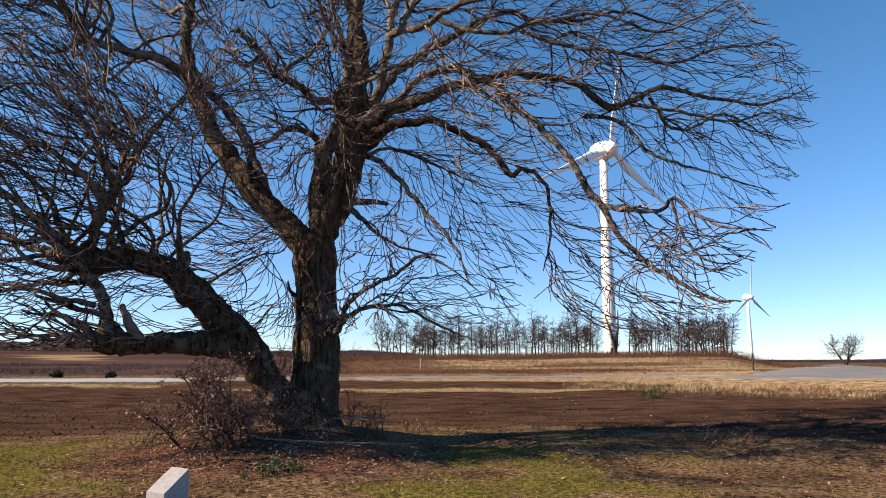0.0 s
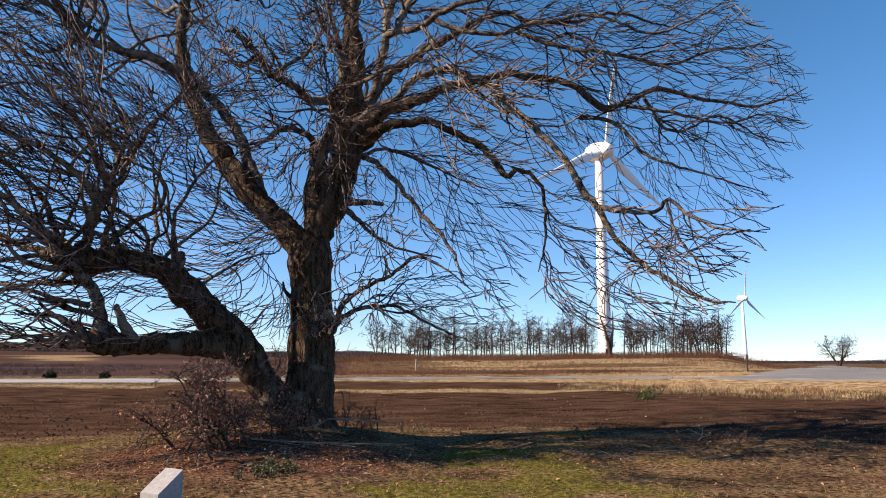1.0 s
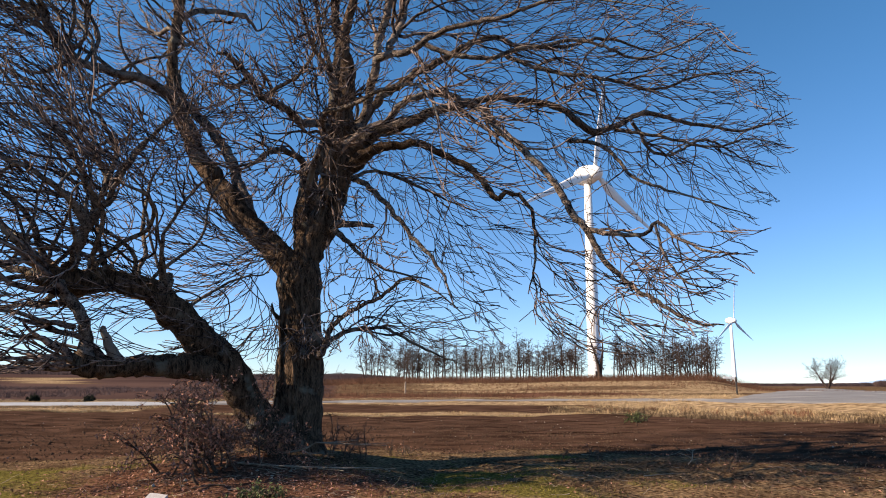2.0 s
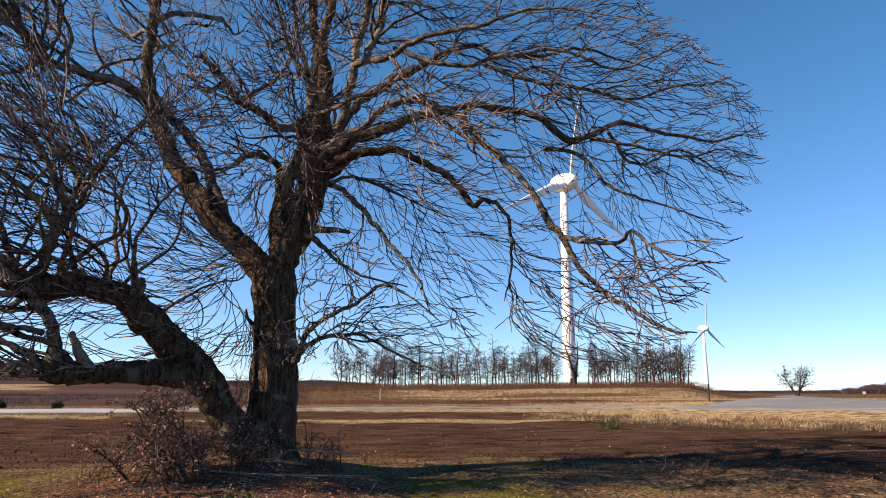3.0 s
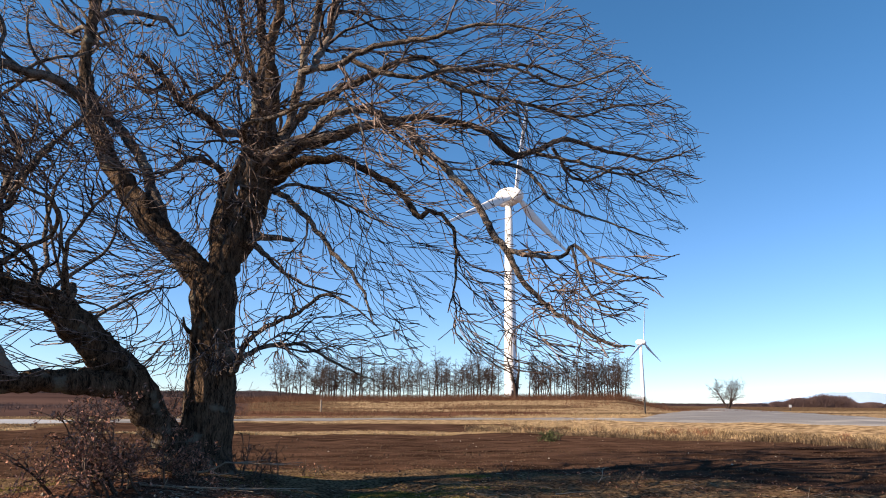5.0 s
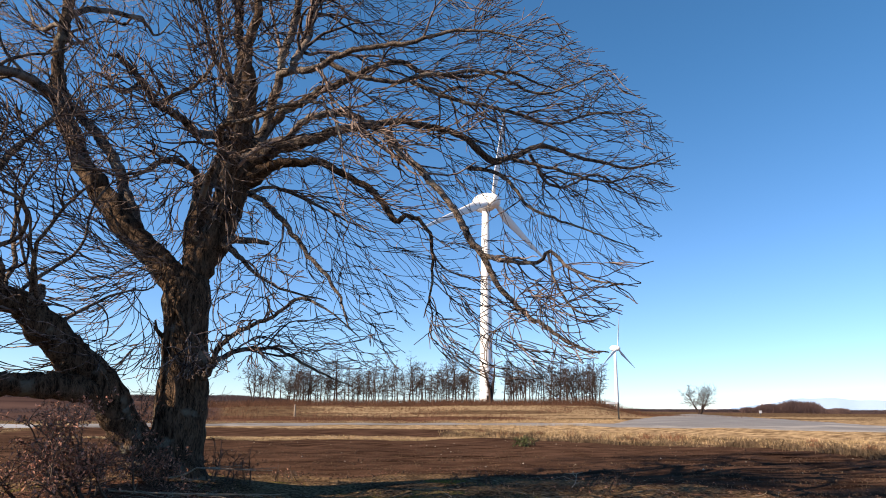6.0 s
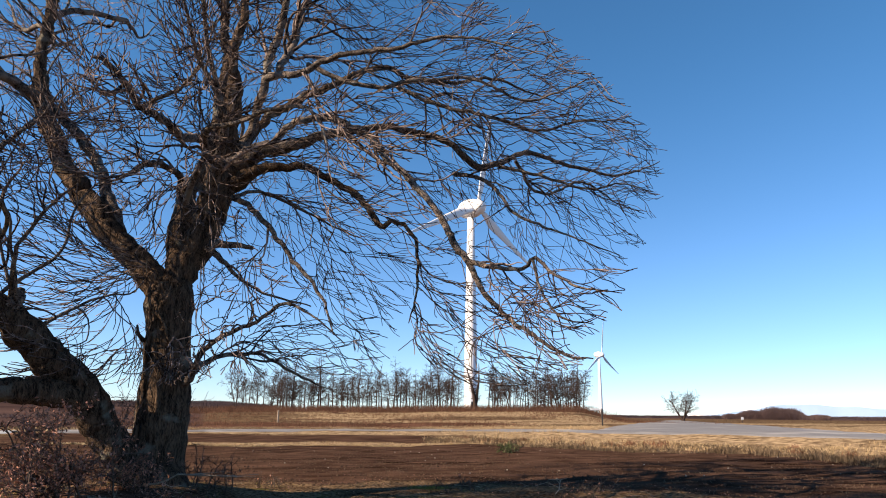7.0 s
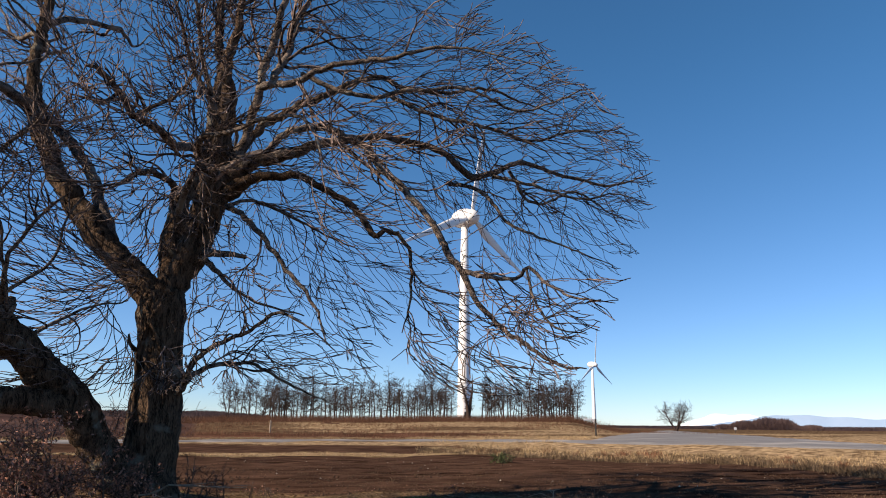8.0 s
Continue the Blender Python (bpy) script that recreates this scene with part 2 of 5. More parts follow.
def ripple(x, y, size, seed=0):
    """Soft waves, about -1 to 1."""
    out = 0
    for k in range(5):
        a = 1.3 * k + 0.7 * seed + 0.4
        f = 6.28 / size * (0.7 + 0.25 * k)
        out = out + np.sin(f * (x * math.cos(a) + y * math.sin(a)) + PH[(k + 5 * seed) % 40])
    return out / 3.2


def step(v, a, b):
    t = np.clip((v - a) / (b - a), 0, 1)
    return t * t * (3 - 2 * t)


ROAD = [(-400, 90), (-150, 62), (-60, 49), (-22, 53), (5, 65), (18, 65), (26, 57), (33, 46), (39, 36), (46, 23), (54, 8), (70, -25), (200, -300)]


def road_y(x):
    return np.interp(x, [p[0] for p in ROAD], [p[1] for p in ROAD])


def road_gap(x, y):
    """How far beyond the road's middle a place lies, square to the road."""
    fall = np.interp(x, [5, 16, 24, 30, 400], [0.2, 0.4, 1.3, 1.7, 1.9])
    return (y - road_y(x)) / np.sqrt(1 + fall ** 2)


def off_lane(x, y):
    """How far a place lies from the edge of the lane that leads off to the fields."""
    t = np.clip(((x - 31) * 70 + (y - 47) * 133) / (70 ** 2 + 133 ** 2), 0, 1)
    return np.hypot(x - 31 - 70 * t, y - 47 - 133 * t) - (11.5 - 8.5 * t)


def verge(x, y):
    """How far a place lies beyond the near edge of the grassy verge under the road."""
    return np.hypot(x, y) - np.interp(np.degrees(np.arctan2(x, np.maximum(y, 1e-3))), [0, 12, 22, 35, 45, 60, 90], [41, 41, 36, 35.5, 27.5, 19, 12]) - 0.8 * ripple(x, y, 5, 6)


def straw(x, y):
    """Where the verge is pale dry grass; its foot is rank and brown where it lies near."""
    turn = np.degrees(np.arctan2(x, np.maximum(y, 1e-3)))
    return verge(x, y) - 5.5 * step(turn, 33, 42)


def bank(x):
    """How high the road stands above the field."""
    return 0.12 + 0.33 * step(x, 10, 40)


def field_edge(x):
    """Where the grass ends and the ploughed soil begins."""
    return np.interp(x, [-60, -14, -8, -3, 2, 4, 6, 9, 14, 90], [13.0, 13.6, 15.0, 18.4, 17.5, 17.0, 15.5, 12.5, 10.5, 9]) + 0.5 * ripple(x, x * 0, 5, 1)


def greenness(x, y):
    """Where the winter grass is still green."""
    patch = 0.12 + 0.5 * ripple(x, y, 2.6, 7) + 0.75 * np.exp(-((x + 6.8) / 2.6) ** 2) * (1 - step(y, 12.2, 14.0)) + 0.55 * np.exp(-((x - 0.9) / 1.7) ** 2) * (1 - step(y, 13, 15)) - 0.35 * step(x, 2.5, 6)
    return np.clip(patch, 0, 1) * (1 - step(y, field_edge(x) - 1.5, field_edge(x) + 0.3)) * (1 - 0.9 * np.exp(-(((x + 3.0) / 2.2) ** 2 + ((y - 11.9) / 1.9) ** 2)))


def height(x, y):
    x, y = np.asarray(x, float), np.asarray(y, float)
    far = np.hypot(x, y)
    z = 0.05 * ripple(x, y, 9, 2) * step(far, 3, 9) + 0.02 * ripple(x, y, 2.1, 3)
    z = z + 0.36 * np.exp(-(((x + 3.2) / 2.3) ** 2 + ((y - 13.9) / 2.5) ** 2)) - 0.26 * np.exp(-(((x - 0.1) / 1.4) ** 2 + ((y - 13.8) / 2.2) ** 2))        # the tree stands on a low mound
    z = z + 0.022 * (ripple(x, y, 2.6, 6) + 0.7 * ripple(y, x, 1.9, 1)) * step(far, 5, 8) * (1 - step(far, 40, 60))
    gap = road_gap(x, y)
    z = z + bank(x) * (step(gap, -9.5, -4.5) - 0.55 * step(gap, 6, 16) * (1 - step(x, 8, 24)))
    knoll = step(y, 84, 150) * step(x, -70, 6) * (1 - step(x - 0.42 * y, -3, 9)) * (1 - step(y, 260, 420))
    z = z + 2.3 * knoll
    turn = np.degrees(np.arctan2(x, np.maximum(y, 1e-3)))
    hill = np.interp(turn, [-90, -34, -26, -20, -12, -7, -3, 3], [16, 17, 16, 12, 8.5, 9, 6, 0]) * step(far, 230, 800)
    z = z + hill * (1 + 0.10 * ripple(x, y, 330, 4)) + step(far, 300, 900) * 0.8 * ripple(x, y, 260, 5)
    return np.where(y < -5, z * 0.5, z)


def graded(*spans):
    out = []
    for a, b, s in spans:
        out.append(np.arange(a, b - 1e-6, s))
    return np.concatenate(out)


def outward(a, b, k):
    return np.geomspace(a, b, k)


xs = np.concatenate([-outward(150, 4600, 30)[::-1], graded((-140, -60, 3), (-60, -26, 1), (-26, 30, 0.35), (30, 80, 1), (80, 150, 3)), outward(152, 4600, 30)])
ys = np.concatenate([-outward(10, 2500, 14)[::-1], graded((-6, 6, 1.5), (6, 32, 0.3), (32, 62, 0.5), (62, 110, 1), (110, 200, 3)), outward(205, 4600, 46)])
gx, gy = np.meshgrid(xs, ys)
gz = height(gx, gy)
nx, ny = len(xs), len(ys)
idx = np.arange(nx * ny).reshape(ny, nx)
quads = np.stack([idx[:-1, :-1], idx[:-1, 1:], idx[1:, 1:], idx[1:, :-1]], -1).reshape(-1, 4)

fx, fy = gx.ravel(), gy.ravel()
gap = road_gap(fx, fy)
edge = field_edge(fx)
zone = {}
strip_end = np.interp(fx, [-60, -22, -8, 5, 12, 90], [41, 43, 37, 36, 40, 40])      # far side of the near field
zone["soil"] = np.clip(step(fy, edge - 0.8, edge + 1.0) * (1 - step(fy, strip_end - 0.6, strip_end + 0.6)), 0, 1)
zone["soil"] = np.where(fx > 9, step(fy, edge - 0.8, edge + 1.0) * (1 - step(verge(fx, fy), -0.9, 0.9)), zone["soil"])
zone["soil"] = np.maximum(zone["soil"], step(fy, 40, 41) * (1 - step(fy, 52, 54)) * step(fx, -19, -16) * (1 - step(fx, 6, 14)))
zone["dry"] = np.where(fx > 9, step(straw(fx, fy), -0.9, 0.9), step(fy, strip_end - 0.6, strip_end + 0.6)) * (1 - step(fy, 125, 150)) * (1 - zone["soil"])
zone["dry"] *= np.where(fx < 14, np.clip(1.15 - step(fy, strip_end + 2.2, strip_end + 3.5) + 0.9 * step(fy, 54, 55) * (1 - step(fy, 60, 62)) + 0.9 * step(fy, 98, 102) * step(fx, -14, 16), 0, 1), 1)
zone["dry"] *= np.where(fy > 74, np.clip(0.62 + 0.55 * ripple(fx * 0.25, fy, 13, 3), 0, 1), 1)
brushy = step(gap, 10, 14) * (1 - step(fy, 94 + 5 * ripple(fx, fy, 20, 6), 100)) * step(fx, -30, -10) * (1 - step(fx, 22, 34))
zone["brush"] = np.clip(np.maximum(brushy, step(fy, 126, 136) * (1 - step(fy, 220, 300)) * step(fx, -80, -20) * (1 - step(fx, 66, 80))), 0, 1)
left = 1 - step(fx / np.maximum(fy, 1), -0.16, -0.10)
far = np.hypot(fx, fy)
slant = fx / np.maximum(fy, 1)
zone["dry"] = np.maximum(zone["dry"], step(slant, -0.62, -0.58) * (1 - step(slant, -0.50, -0.46)) * step(far, 330, 350) * (1 - step(far, 420, 450)) * 0.8)
zone["wood"] = np.clip(np.maximum(left * step(far, 70, 90) * (1 - 0.9 * (zone["dry"] > 0.3)), (1 - left) * step(far, 380, 460)), 0, 1)
zone["green"] = np.clip(greenness(fx, fy), 0, 1)
zone["litter"] = np.clip(1.5 * np.exp(-(((fx + 3.0) / 2.5) ** 2 + ((fy - 11.6) / 2.0) ** 2)) + 0.35 * step(fx, 2, 7) * (1 - step(fy, edge, edge + 2)), 0, 1)

GROUND = bpy.data.materials.new("ground_cover")
GROUND.use_nodes = True
gn, gk = GROUND.node_tree.nodes, GROUND.node_tree.links
shader = gn["Principled BSDF"]
shader.inputs["Roughness"].default_value, shader.inputs["Specular IOR Level"].default_value = 1.0, 0.0
where = gn.new("ShaderNodeTexCoord")


def ground_noise(size, detail=6, stretch=None):
    node = gn.new("ShaderNodeTexNoise")
    node.inputs["Scale"].default_value, node.inputs["Detail"].default_value = size, detail
    if stretch:
        m = gn.new("ShaderNodeMapping")
        m.inputs["Scale"].default_value = stretch
        gk.new(where.outputs["Object"], m.inputs[0])
        gk.new(m.outputs[0], node.inputs["Vector"])
    else:
        gk.new(where.outputs["Object"], node.inputs["Vector"])
    return node.outputs["Fac"]


def ground_mix(fac, a, b):
    node = gn.new("ShaderNodeMix")
    node.data_type = "RGBA"
    for socket, value in ((node.inputs[0], fac), (node.inputs[6], a), (node.inputs[7], b)):
        if isinstance(value, tuple):
            socket.default_value = (*value, 1)
        elif isinstance(value, float):
            socket.default_value = value
        else:
            gk.new(value, socket)
    return node.outputs[2]


def ground_ramp(value, a, b):
    node = gn.new("ShaderNodeMapRange")
    node.inputs[1].default_value, node.inputs[2].default_value = a, b
    gk.new(value, node.inputs[0])
    return node.outputs[0]


def ground_math(op, a, b):
    node = gn.new("ShaderNodeMath")
    node.operation = op
    for socket, value in ((node.inputs[0], a), (node.inputs[1], b)):
        if isinstance(value, float):
            socket.default_value = value
        else:
            gk.new(value, socket)
    return node.outputs[0]


def ground_zone(name, ragged=0.5):
    node = gn.new("ShaderNodeAttribute")
    node.attribute_name = name
    rough = ground_math("MULTIPLY", ground_math("SUBTRACT", mid_noise, 0.5), ragged * 3)
    return ground_ramp(ground_math("ADD", node.outputs["Fac"], rough), 0.35, 0.65)


fine_noise, mid_noise, wide_noise, far_noise = ground_noise(14, 8), ground_noise(1.7, 8), ground_noise(0.16, 6), ground_noise(0.012, 7)
furrow = ground_noise(1.0, 9, (0.55, 1.4, 1))
speck = ground_ramp(fine_noise, 0.36, 0.64)
patch = ground_ramp(mid_noise, 0.36, 0.64)
broad = ground_ramp(wide_noise, 0.36, 0.64)
colour = ground_mix(speck, (0.034, 0.020, 0.011), (0.235, 0.158, 0.092))
bald = ground_ramp(ground_noise(0.75, 7), 0.46, 0.62)
colour = ground_mix(ground_math("MULTIPLY", bald, 0.75), colour, ground_mix(speck, (0.014, 0.008, 0.0055), (0.085, 0.050, 0.033)))
colour = ground_mix(ground_zone("green"), colour, ground_mix(speck, (0.050, 0.044, 0.013), (0.165, 0.138, 0.040)))
colour = ground_mix(ground_zone("litter"), colour, ground_mix(speck, (0.045, 0.022, 0.015), (0.175, 0.092, 0.062)))
soil = ground_mix(ground_ramp(furrow, 0.34, 0.66), (0.012, 0.0066, 0.0048), (0.096, 0.055, 0.038))
soil = ground_mix(ground_math("MULTIPLY", broad, 0.45), soil, (0.080, 0.046, 0.032))
colour = ground_mix(ground_zone("soil", 0.35), colour, soil)
colour = ground_mix(ground_zone("dry", 0.35), colour, ground_mix(patch, (0.13, 0.086, 0.050), (0.40, 0.29, 0.17)))
colour = ground_mix(ground_zone("brush", 0.4), colour, ground_mix(broad, (0.060, 0.030, 0.019), (0.13, 0.066, 0.043)))
colour = ground_mix(ground_zone("wood", 0.2), colour, ground_mix(ground_ramp(far_noise, 0.38, 0.6), (0.045, 0.028, 0.026), (0.09, 0.056, 0.048)))
gk.new(colour, shader.inputs["Base Color"])
relief = gn.new("ShaderNodeBump")
relief.inputs["Strength"].default_value, relief.inputs["Distance"].default_value = 0.9, 0.09
gk.new(ground_math("ADD", ground_math("MULTIPLY", fine_noise, 0.5), ground_math("ADD", mid_noise, ground_math("MULTIPLY", furrow, 0.4))), relief.inputs["Height"])
gk.new(relief.outputs[0], shader.inputs["Normal"])

ground_mesh = mesh_of("ground", np.stack([fx, fy, gz.ravel()], 1), quads, GROUND, True)
for name, values in zone.items():
    ground_mesh.attributes.new(name, "FLOAT", "POINT").data.foreach_set("value", values.astype(np.float32))
tagged(new("ground", ground_mesh), "ploughed winter field, rough grass and low brown hills", "ground", kind="structure")


def ribbon(line, widths, lift, label, name="road", mat=None):
    """A road that follows the land, with rounded shoulders."""
    p = np.array(line, float)
    along = unit(np.gradient(p, axis=0))
    side = np.stack([-along[:, 1], along[:, 0]], 1)
    across = np.array([-1.06, -1.0, -0.5, 0, 0.5, 1.0, 1.06])
    drop = np.array([-0.15, 0, 0.03, 0.05, 0.03, 0, -0.15])
    xy = p[:, None, :] + side[:, None, :] * across[None, :, None] * np.array(widths)[:, None, None] / 2
    z = height(xy[..., 0], xy[..., 1]) + lift + drop[None, :]
    z[0] -= 0.2                                                 # its start dips under the surface that it leaves
    verts = np.concatenate([xy, z[..., None]], -1).reshape(-1, 3)
    n, k = len(p), len(across)
    i = (np.arange(n - 1)[:, None] * k + np.arange(k - 1)[None, :]).reshape(-1)
    return tagged(new(name, mesh_of(name, verts, np.stack([i, i + 1, i + k + 1, i + k], 1), mat or ASPHALT, True)), label, "road", kind="structure")


rx = np.concatenate([np.arange(-400, -60, 10), np.arange(-60, 20, 1.5), np.arange(20, 70, 0.8), np.arange(70, 200, 8)])
ry = np.convolve(np.pad(road_y(rx), 5, mode="edge"), np.ones(11) / 11, mode="valid")
wide = np.interp(rx, [-60, -20, 0, 14, 26, 36, 60], [8, 7.5, 4, 3.6, 8, 8, 6.5])
west = rx < -19
ribbon(np.stack([rx, ry], 1)[west], wide[west], 0.05, "pale bleached concrete stretch of the farm road", "road", CONCRETE)
ribbon(np.stack([rx, ry], 1)[~west], wide[~west], 0.05, "pale grey asphalt farm road on a low bank")
st = np.linspace(0, 1, 60)
ribbon(np.stack([31 + 70 * st, 47 + 133 * st], 1), 22 - 17 * st, 0.075, "pale grey asphalt lane leading off to the fields")

# ---------------------------------------------------------------- the old tree
TREE_SCALE = 0.82                                           # the limbs below are laid out round the eye, then brought to size
TREE = (-3.28 * TREE_SCALE, 18.0 * TREE_SCALE)


def crown_keeps(p):
    """Whether a place lies inside the crown's outline."""
    x, y, z = p[..., 0], p[..., 1], p[..., 2]
    lean = (y / 17.6)
    x, z = x / lean, 1.6 + (z - 1.6) / lean
    right = np.interp(z, [1.9, 2.3, 3.2, 5, 6.9, 9.0, 10.4, 11.8, 13, 15.5, 18], [4.6, 6.2, 7.5, 8.8, 9.4, 10.2, 9.3, 8.1, 6.7, 3.4, 0])
    floor = np.interp(x, [-20, -9, -7.8, -5, -4, -1.2, 0.6, 3, 5, 6.4, 8], [1.75, 1.85, 2.1, 2.1, 2.1, 2.4, 2.5, 2.4, 2.3, 2.0, 2.3])
    deep = 8.5 * np.sqrt(np.clip(1 - ((x + 3) / 15) ** 2, 0.05, 1))
    return (x < right + 0.25 * np.sin(z * 9)) & (z > floor) & (z < 18) & (x > -18) & (y - 18 < deep) & (18 - y < deep + 1.5)


CELL, FILL = 0.5, np.zeros((80, 50))


def kept(paths, radii, full=2.2):
    """Shoots that stay inside the crown and still find light there: where it is crowded no more grow."""
    ok = crown_keeps(paths[:, -1]) & crown_keeps(paths[:, paths.shape[1] // 2])
    paths, radii = paths[ok], radii[ok]
    if not len(paths):
        return paths, radii
    long = np.linalg.norm(np.diff(paths, axis=1), axis=2).sum(1)
    mid = (paths[:, paths.shape[1] // 2] + paths[:, -1]) / 2
    i = np.clip((mid[:, 0] / mid[:, 1] * 17.6 + 20) / CELL, 0, 79).astype(int)
    j = np.clip((1.6 + (mid[:, 2] - 1.6) / mid[:, 1] * 17.6) / CELL, 0, 49).astype(int)
    take = np.zeros(len(paths), bool)
    for k in rng.permutation(len(paths)):
        if FILL[i[k], j[k]] < full * (1.0 + 0.3 * (i[k] < 34) * (j[k] > 7) - 0.15 * (i[k] < 26) * (j[k] < 13) - 0.30 * (i[k] > 42) + (0.4 + 0.35 * (i[k] < 30)) * (j[k] > 13)):
            FILL[i[k], j[k]] += long[k]
            take[k] = True
    return paths[take], radii[take]


def crown_pull(p, t):
    """Shoots lean outwards, droop, and turn up at the tip."""
    out = p - np.array([-3.0, 18.0, 6.0])
    out[:, 2] *= 0.25
    out = unit(out) * 0.13
    out[:, 2] += np.where(p[:, 0] < -4.5, -0.02, -0.10) + 0.17 * t
    return out


def spray(paths, radii, dense=1.0):
    """Side branches, twigs and the finest shoots of some boughs."""
    made = []
    a = kept(*grow(*sprout(paths, radii, max(1, round(5 * dense)), 0.15, 0.97, 40, 2.3, 0.68), 13, 0.15, crown_pull, 0.32), 4.4)
    made.append((a, 4))
    if len(a[0]):
        b = kept(*grow(*sprout(*a, 6, 0.12, 1.0, 36, 1.6, 0.68), 10, 0.125, crown_pull, 0.4), 6.6)
        made.append((b, 3))
        if len(b[0]):
            c = kept(*grow(*sprout(*b, 5, 0.1, 1.0, 28, 0.7, 0.75), 5, 0.11, crown_pull, 0.5), 7.6)
            made.append((c, 3))
    return [(p, np.maximum(r, 0.0102), s) for (p, r), s in made if len(p)]


def line_as_path(line, n=24):
    s = np.concatenate([[0], np.cumsum(np.linalg.norm(np.diff(line[:, :3], axis=0), axis=1))])
    q = np.linspace(0, s[-1], n)
    return np.stack([np.interp(q, s, line[:, k]) for k in range(3)], 1)[None], np.interp(q, s, line[:, 3])[None], s[-1]


def root_flare(p, a):
    low = max(0.0, 1 - (p[2] + 0.3) / 1.3)
    return 1 + low * low * (0.22 + 0.42 * max(0, math.sin(2.5 * a + 0.6)) ** 2 + 0.25 * max(0, math.sin(3.5 * a + 2)) ** 2)


BOUGH_LINES = {}
BOUGH_LINES["low"] = [(-3.42, 18.00, -0.28, 0.508), (-4.03, 17.51, 0.68, 0.423), (-4.49, 17.29, 1.38, 0.407), (-5.06, 17.07, 2.21, 0.413), (-5.70, 16.90, 2.84, 0.397), (-6.23, 16.76, 3.35, 0.360), (-6.55, 16.68, 3.70, 0.303), (-6.85, 16.62, 3.83, 0.268), (-7.44, 16.52, 3.96, 0.266), (-8.07, 16.41, 4.00, 0.298), (-8.58, 16.33, 4.05, 0.307), (-9.14, 16.24, 4.11, 0.229), (-9.40, 16.20, 4.10, 0.141)]
BOUGH_LINES["knot"] = [(-6.59, 16.68, 3.62, 0.235), (-6.38, 16.56, 3.88, 0.198), (-6.26, 16.50, 4.12, 0.140), (-6.21, 16.48, 4.19, 0.090)]
BOUGH_LINES["bench"] = [(-4.59, 17.24, 1.58, 0.267), (-5.21, 16.73, 1.96, 0.259), (-5.93, 16.44, 2.00, 0.255), (-6.75, 16.16, 2.01, 0.228), (-7.44, 15.95, 2.03, 0.259), (-7.78, 15.86, 2.03, 0.257), (-7.96, 15.80, 2.12, 0.144)]
BOUGH_LINES["stump_a"] = [(-7.67, 15.89, 2.07, 0.213), (-7.72, 15.80, 2.60, 0.144), (-7.92, 15.75, 3.12, 0.134), (-8.11, 15.72, 3.50, 0.133), (-8.36, 15.69, 3.86, 0.133)]
BOUGH_LINES["stump_b"] = [(-7.05, 16.07, 2.03, 0.181), (-7.23, 15.94, 2.48, 0.116), (-7.44, 15.87, 2.87, 0.058)]
BOUGH_LINES["stem"] = [(-3.40, 18.00, 4.38, 0.457), (-3.11, 18.07, 5.15, 0.369), (-2.77, 18.12, 5.94, 0.370), (-2.61, 18.15, 6.73, 0.422), (-2.45, 18.18, 7.54, 0.435), (-2.21, 18.20, 8.16, 0.385)]
BOUGH_LINES["back"] = [(-3.44, 18.20, 4.56, 0.308), (-3.50, 18.83, 5.54, 0.265), (-3.52, 19.18, 6.52, 0.284), (-3.48, 19.46, 7.44, 0.260), (-3.23, 19.69, 8.30, 0.179), (-2.97, 19.91, 9.17, 0.169), (-2.94, 20.20, 10.57, 0.171), (-2.86, 20.43, 11.80, 0.161), (-3.02, 20.65, 13.08, 0.138), (-3.25, 21.06, 15.74, 0.102), (-3.62, 21.50, 19.05, 0.052)]
BOUGH_LINES["left"] = [(-3.46, 18.00, 4.45, 0.406), (-4.27, 18.40, 5.25, 0.337), (-4.90, 18.58, 5.89, 0.314), (-5.43, 18.72, 6.49, 0.330), (-5.98, 18.86, 7.18, 0.292), (-6.63, 19.01, 8.06, 0.241), (-7.11, 19.14, 9.05, 0.243), (-7.49, 19.26, 9.97, 0.244), (-7.70, 19.36, 10.91, 0.164), (-7.69, 19.48, 12.06, 0.154), (-7.66, 19.63, 13.64, 0.131), (-7.74, 19.79, 15.48, 0.084), (-8.32, 20.00, 18.04, 0.036)]
BOUGH_LINES["twin"] = [(-4.87, 18.60, 6.02, 0.158), (-5.33, 18.94, 7.12, 0.149), (-5.74, 19.12, 8.10, 0.139), (-6.35, 19.25, 8.89, 0.140), (-7.24, 19.40, 9.71, 0.129)]
BOUGH_LINES["far_left"] = [(-7.45, 19.24, 9.82, 0.163), (-7.82, 18.04, 9.86, 0.131), (-8.34, 17.46, 9.75, 0.116), (-8.80, 17.00, 9.77, 0.103), (-9.25, 16.57, 9.87, 0.110), (-9.51, 16.17, 10.28, 0.098), (-9.62, 15.76, 10.81, 0.076), (-9.80, 15.10, 11.74, 0.046), (-10.18, 14.50, 12.49, 0.022)]
BOUGH_LINES["sweep"] = [(-2.23, 18.10, 7.92, 0.319), (-1.40, 17.35, 8.12, 0.220), (-0.64, 16.96, 8.26, 0.154), (0.09, 16.62, 8.43, 0.121), (0.93, 16.29, 8.49, 0.109), (1.36, 16.12, 8.28, 0.088), (1.75, 15.88, 7.64, 0.077), (2.22, 15.65, 7.06, 0.076), (2.82, 15.36, 6.35, 0.075), (3.25, 15.07, 5.47, 0.082), (3.54, 14.87, 4.88, 0.072), (3.86, 14.66, 4.23, 0.062), (4.36, 14.40, 3.58, 0.048), (4.86, 14.20, 3.20, 0.043), (5.46, 13.97, 2.83, 0.030), (5.97, 13.80, 2.75, 0.013)]
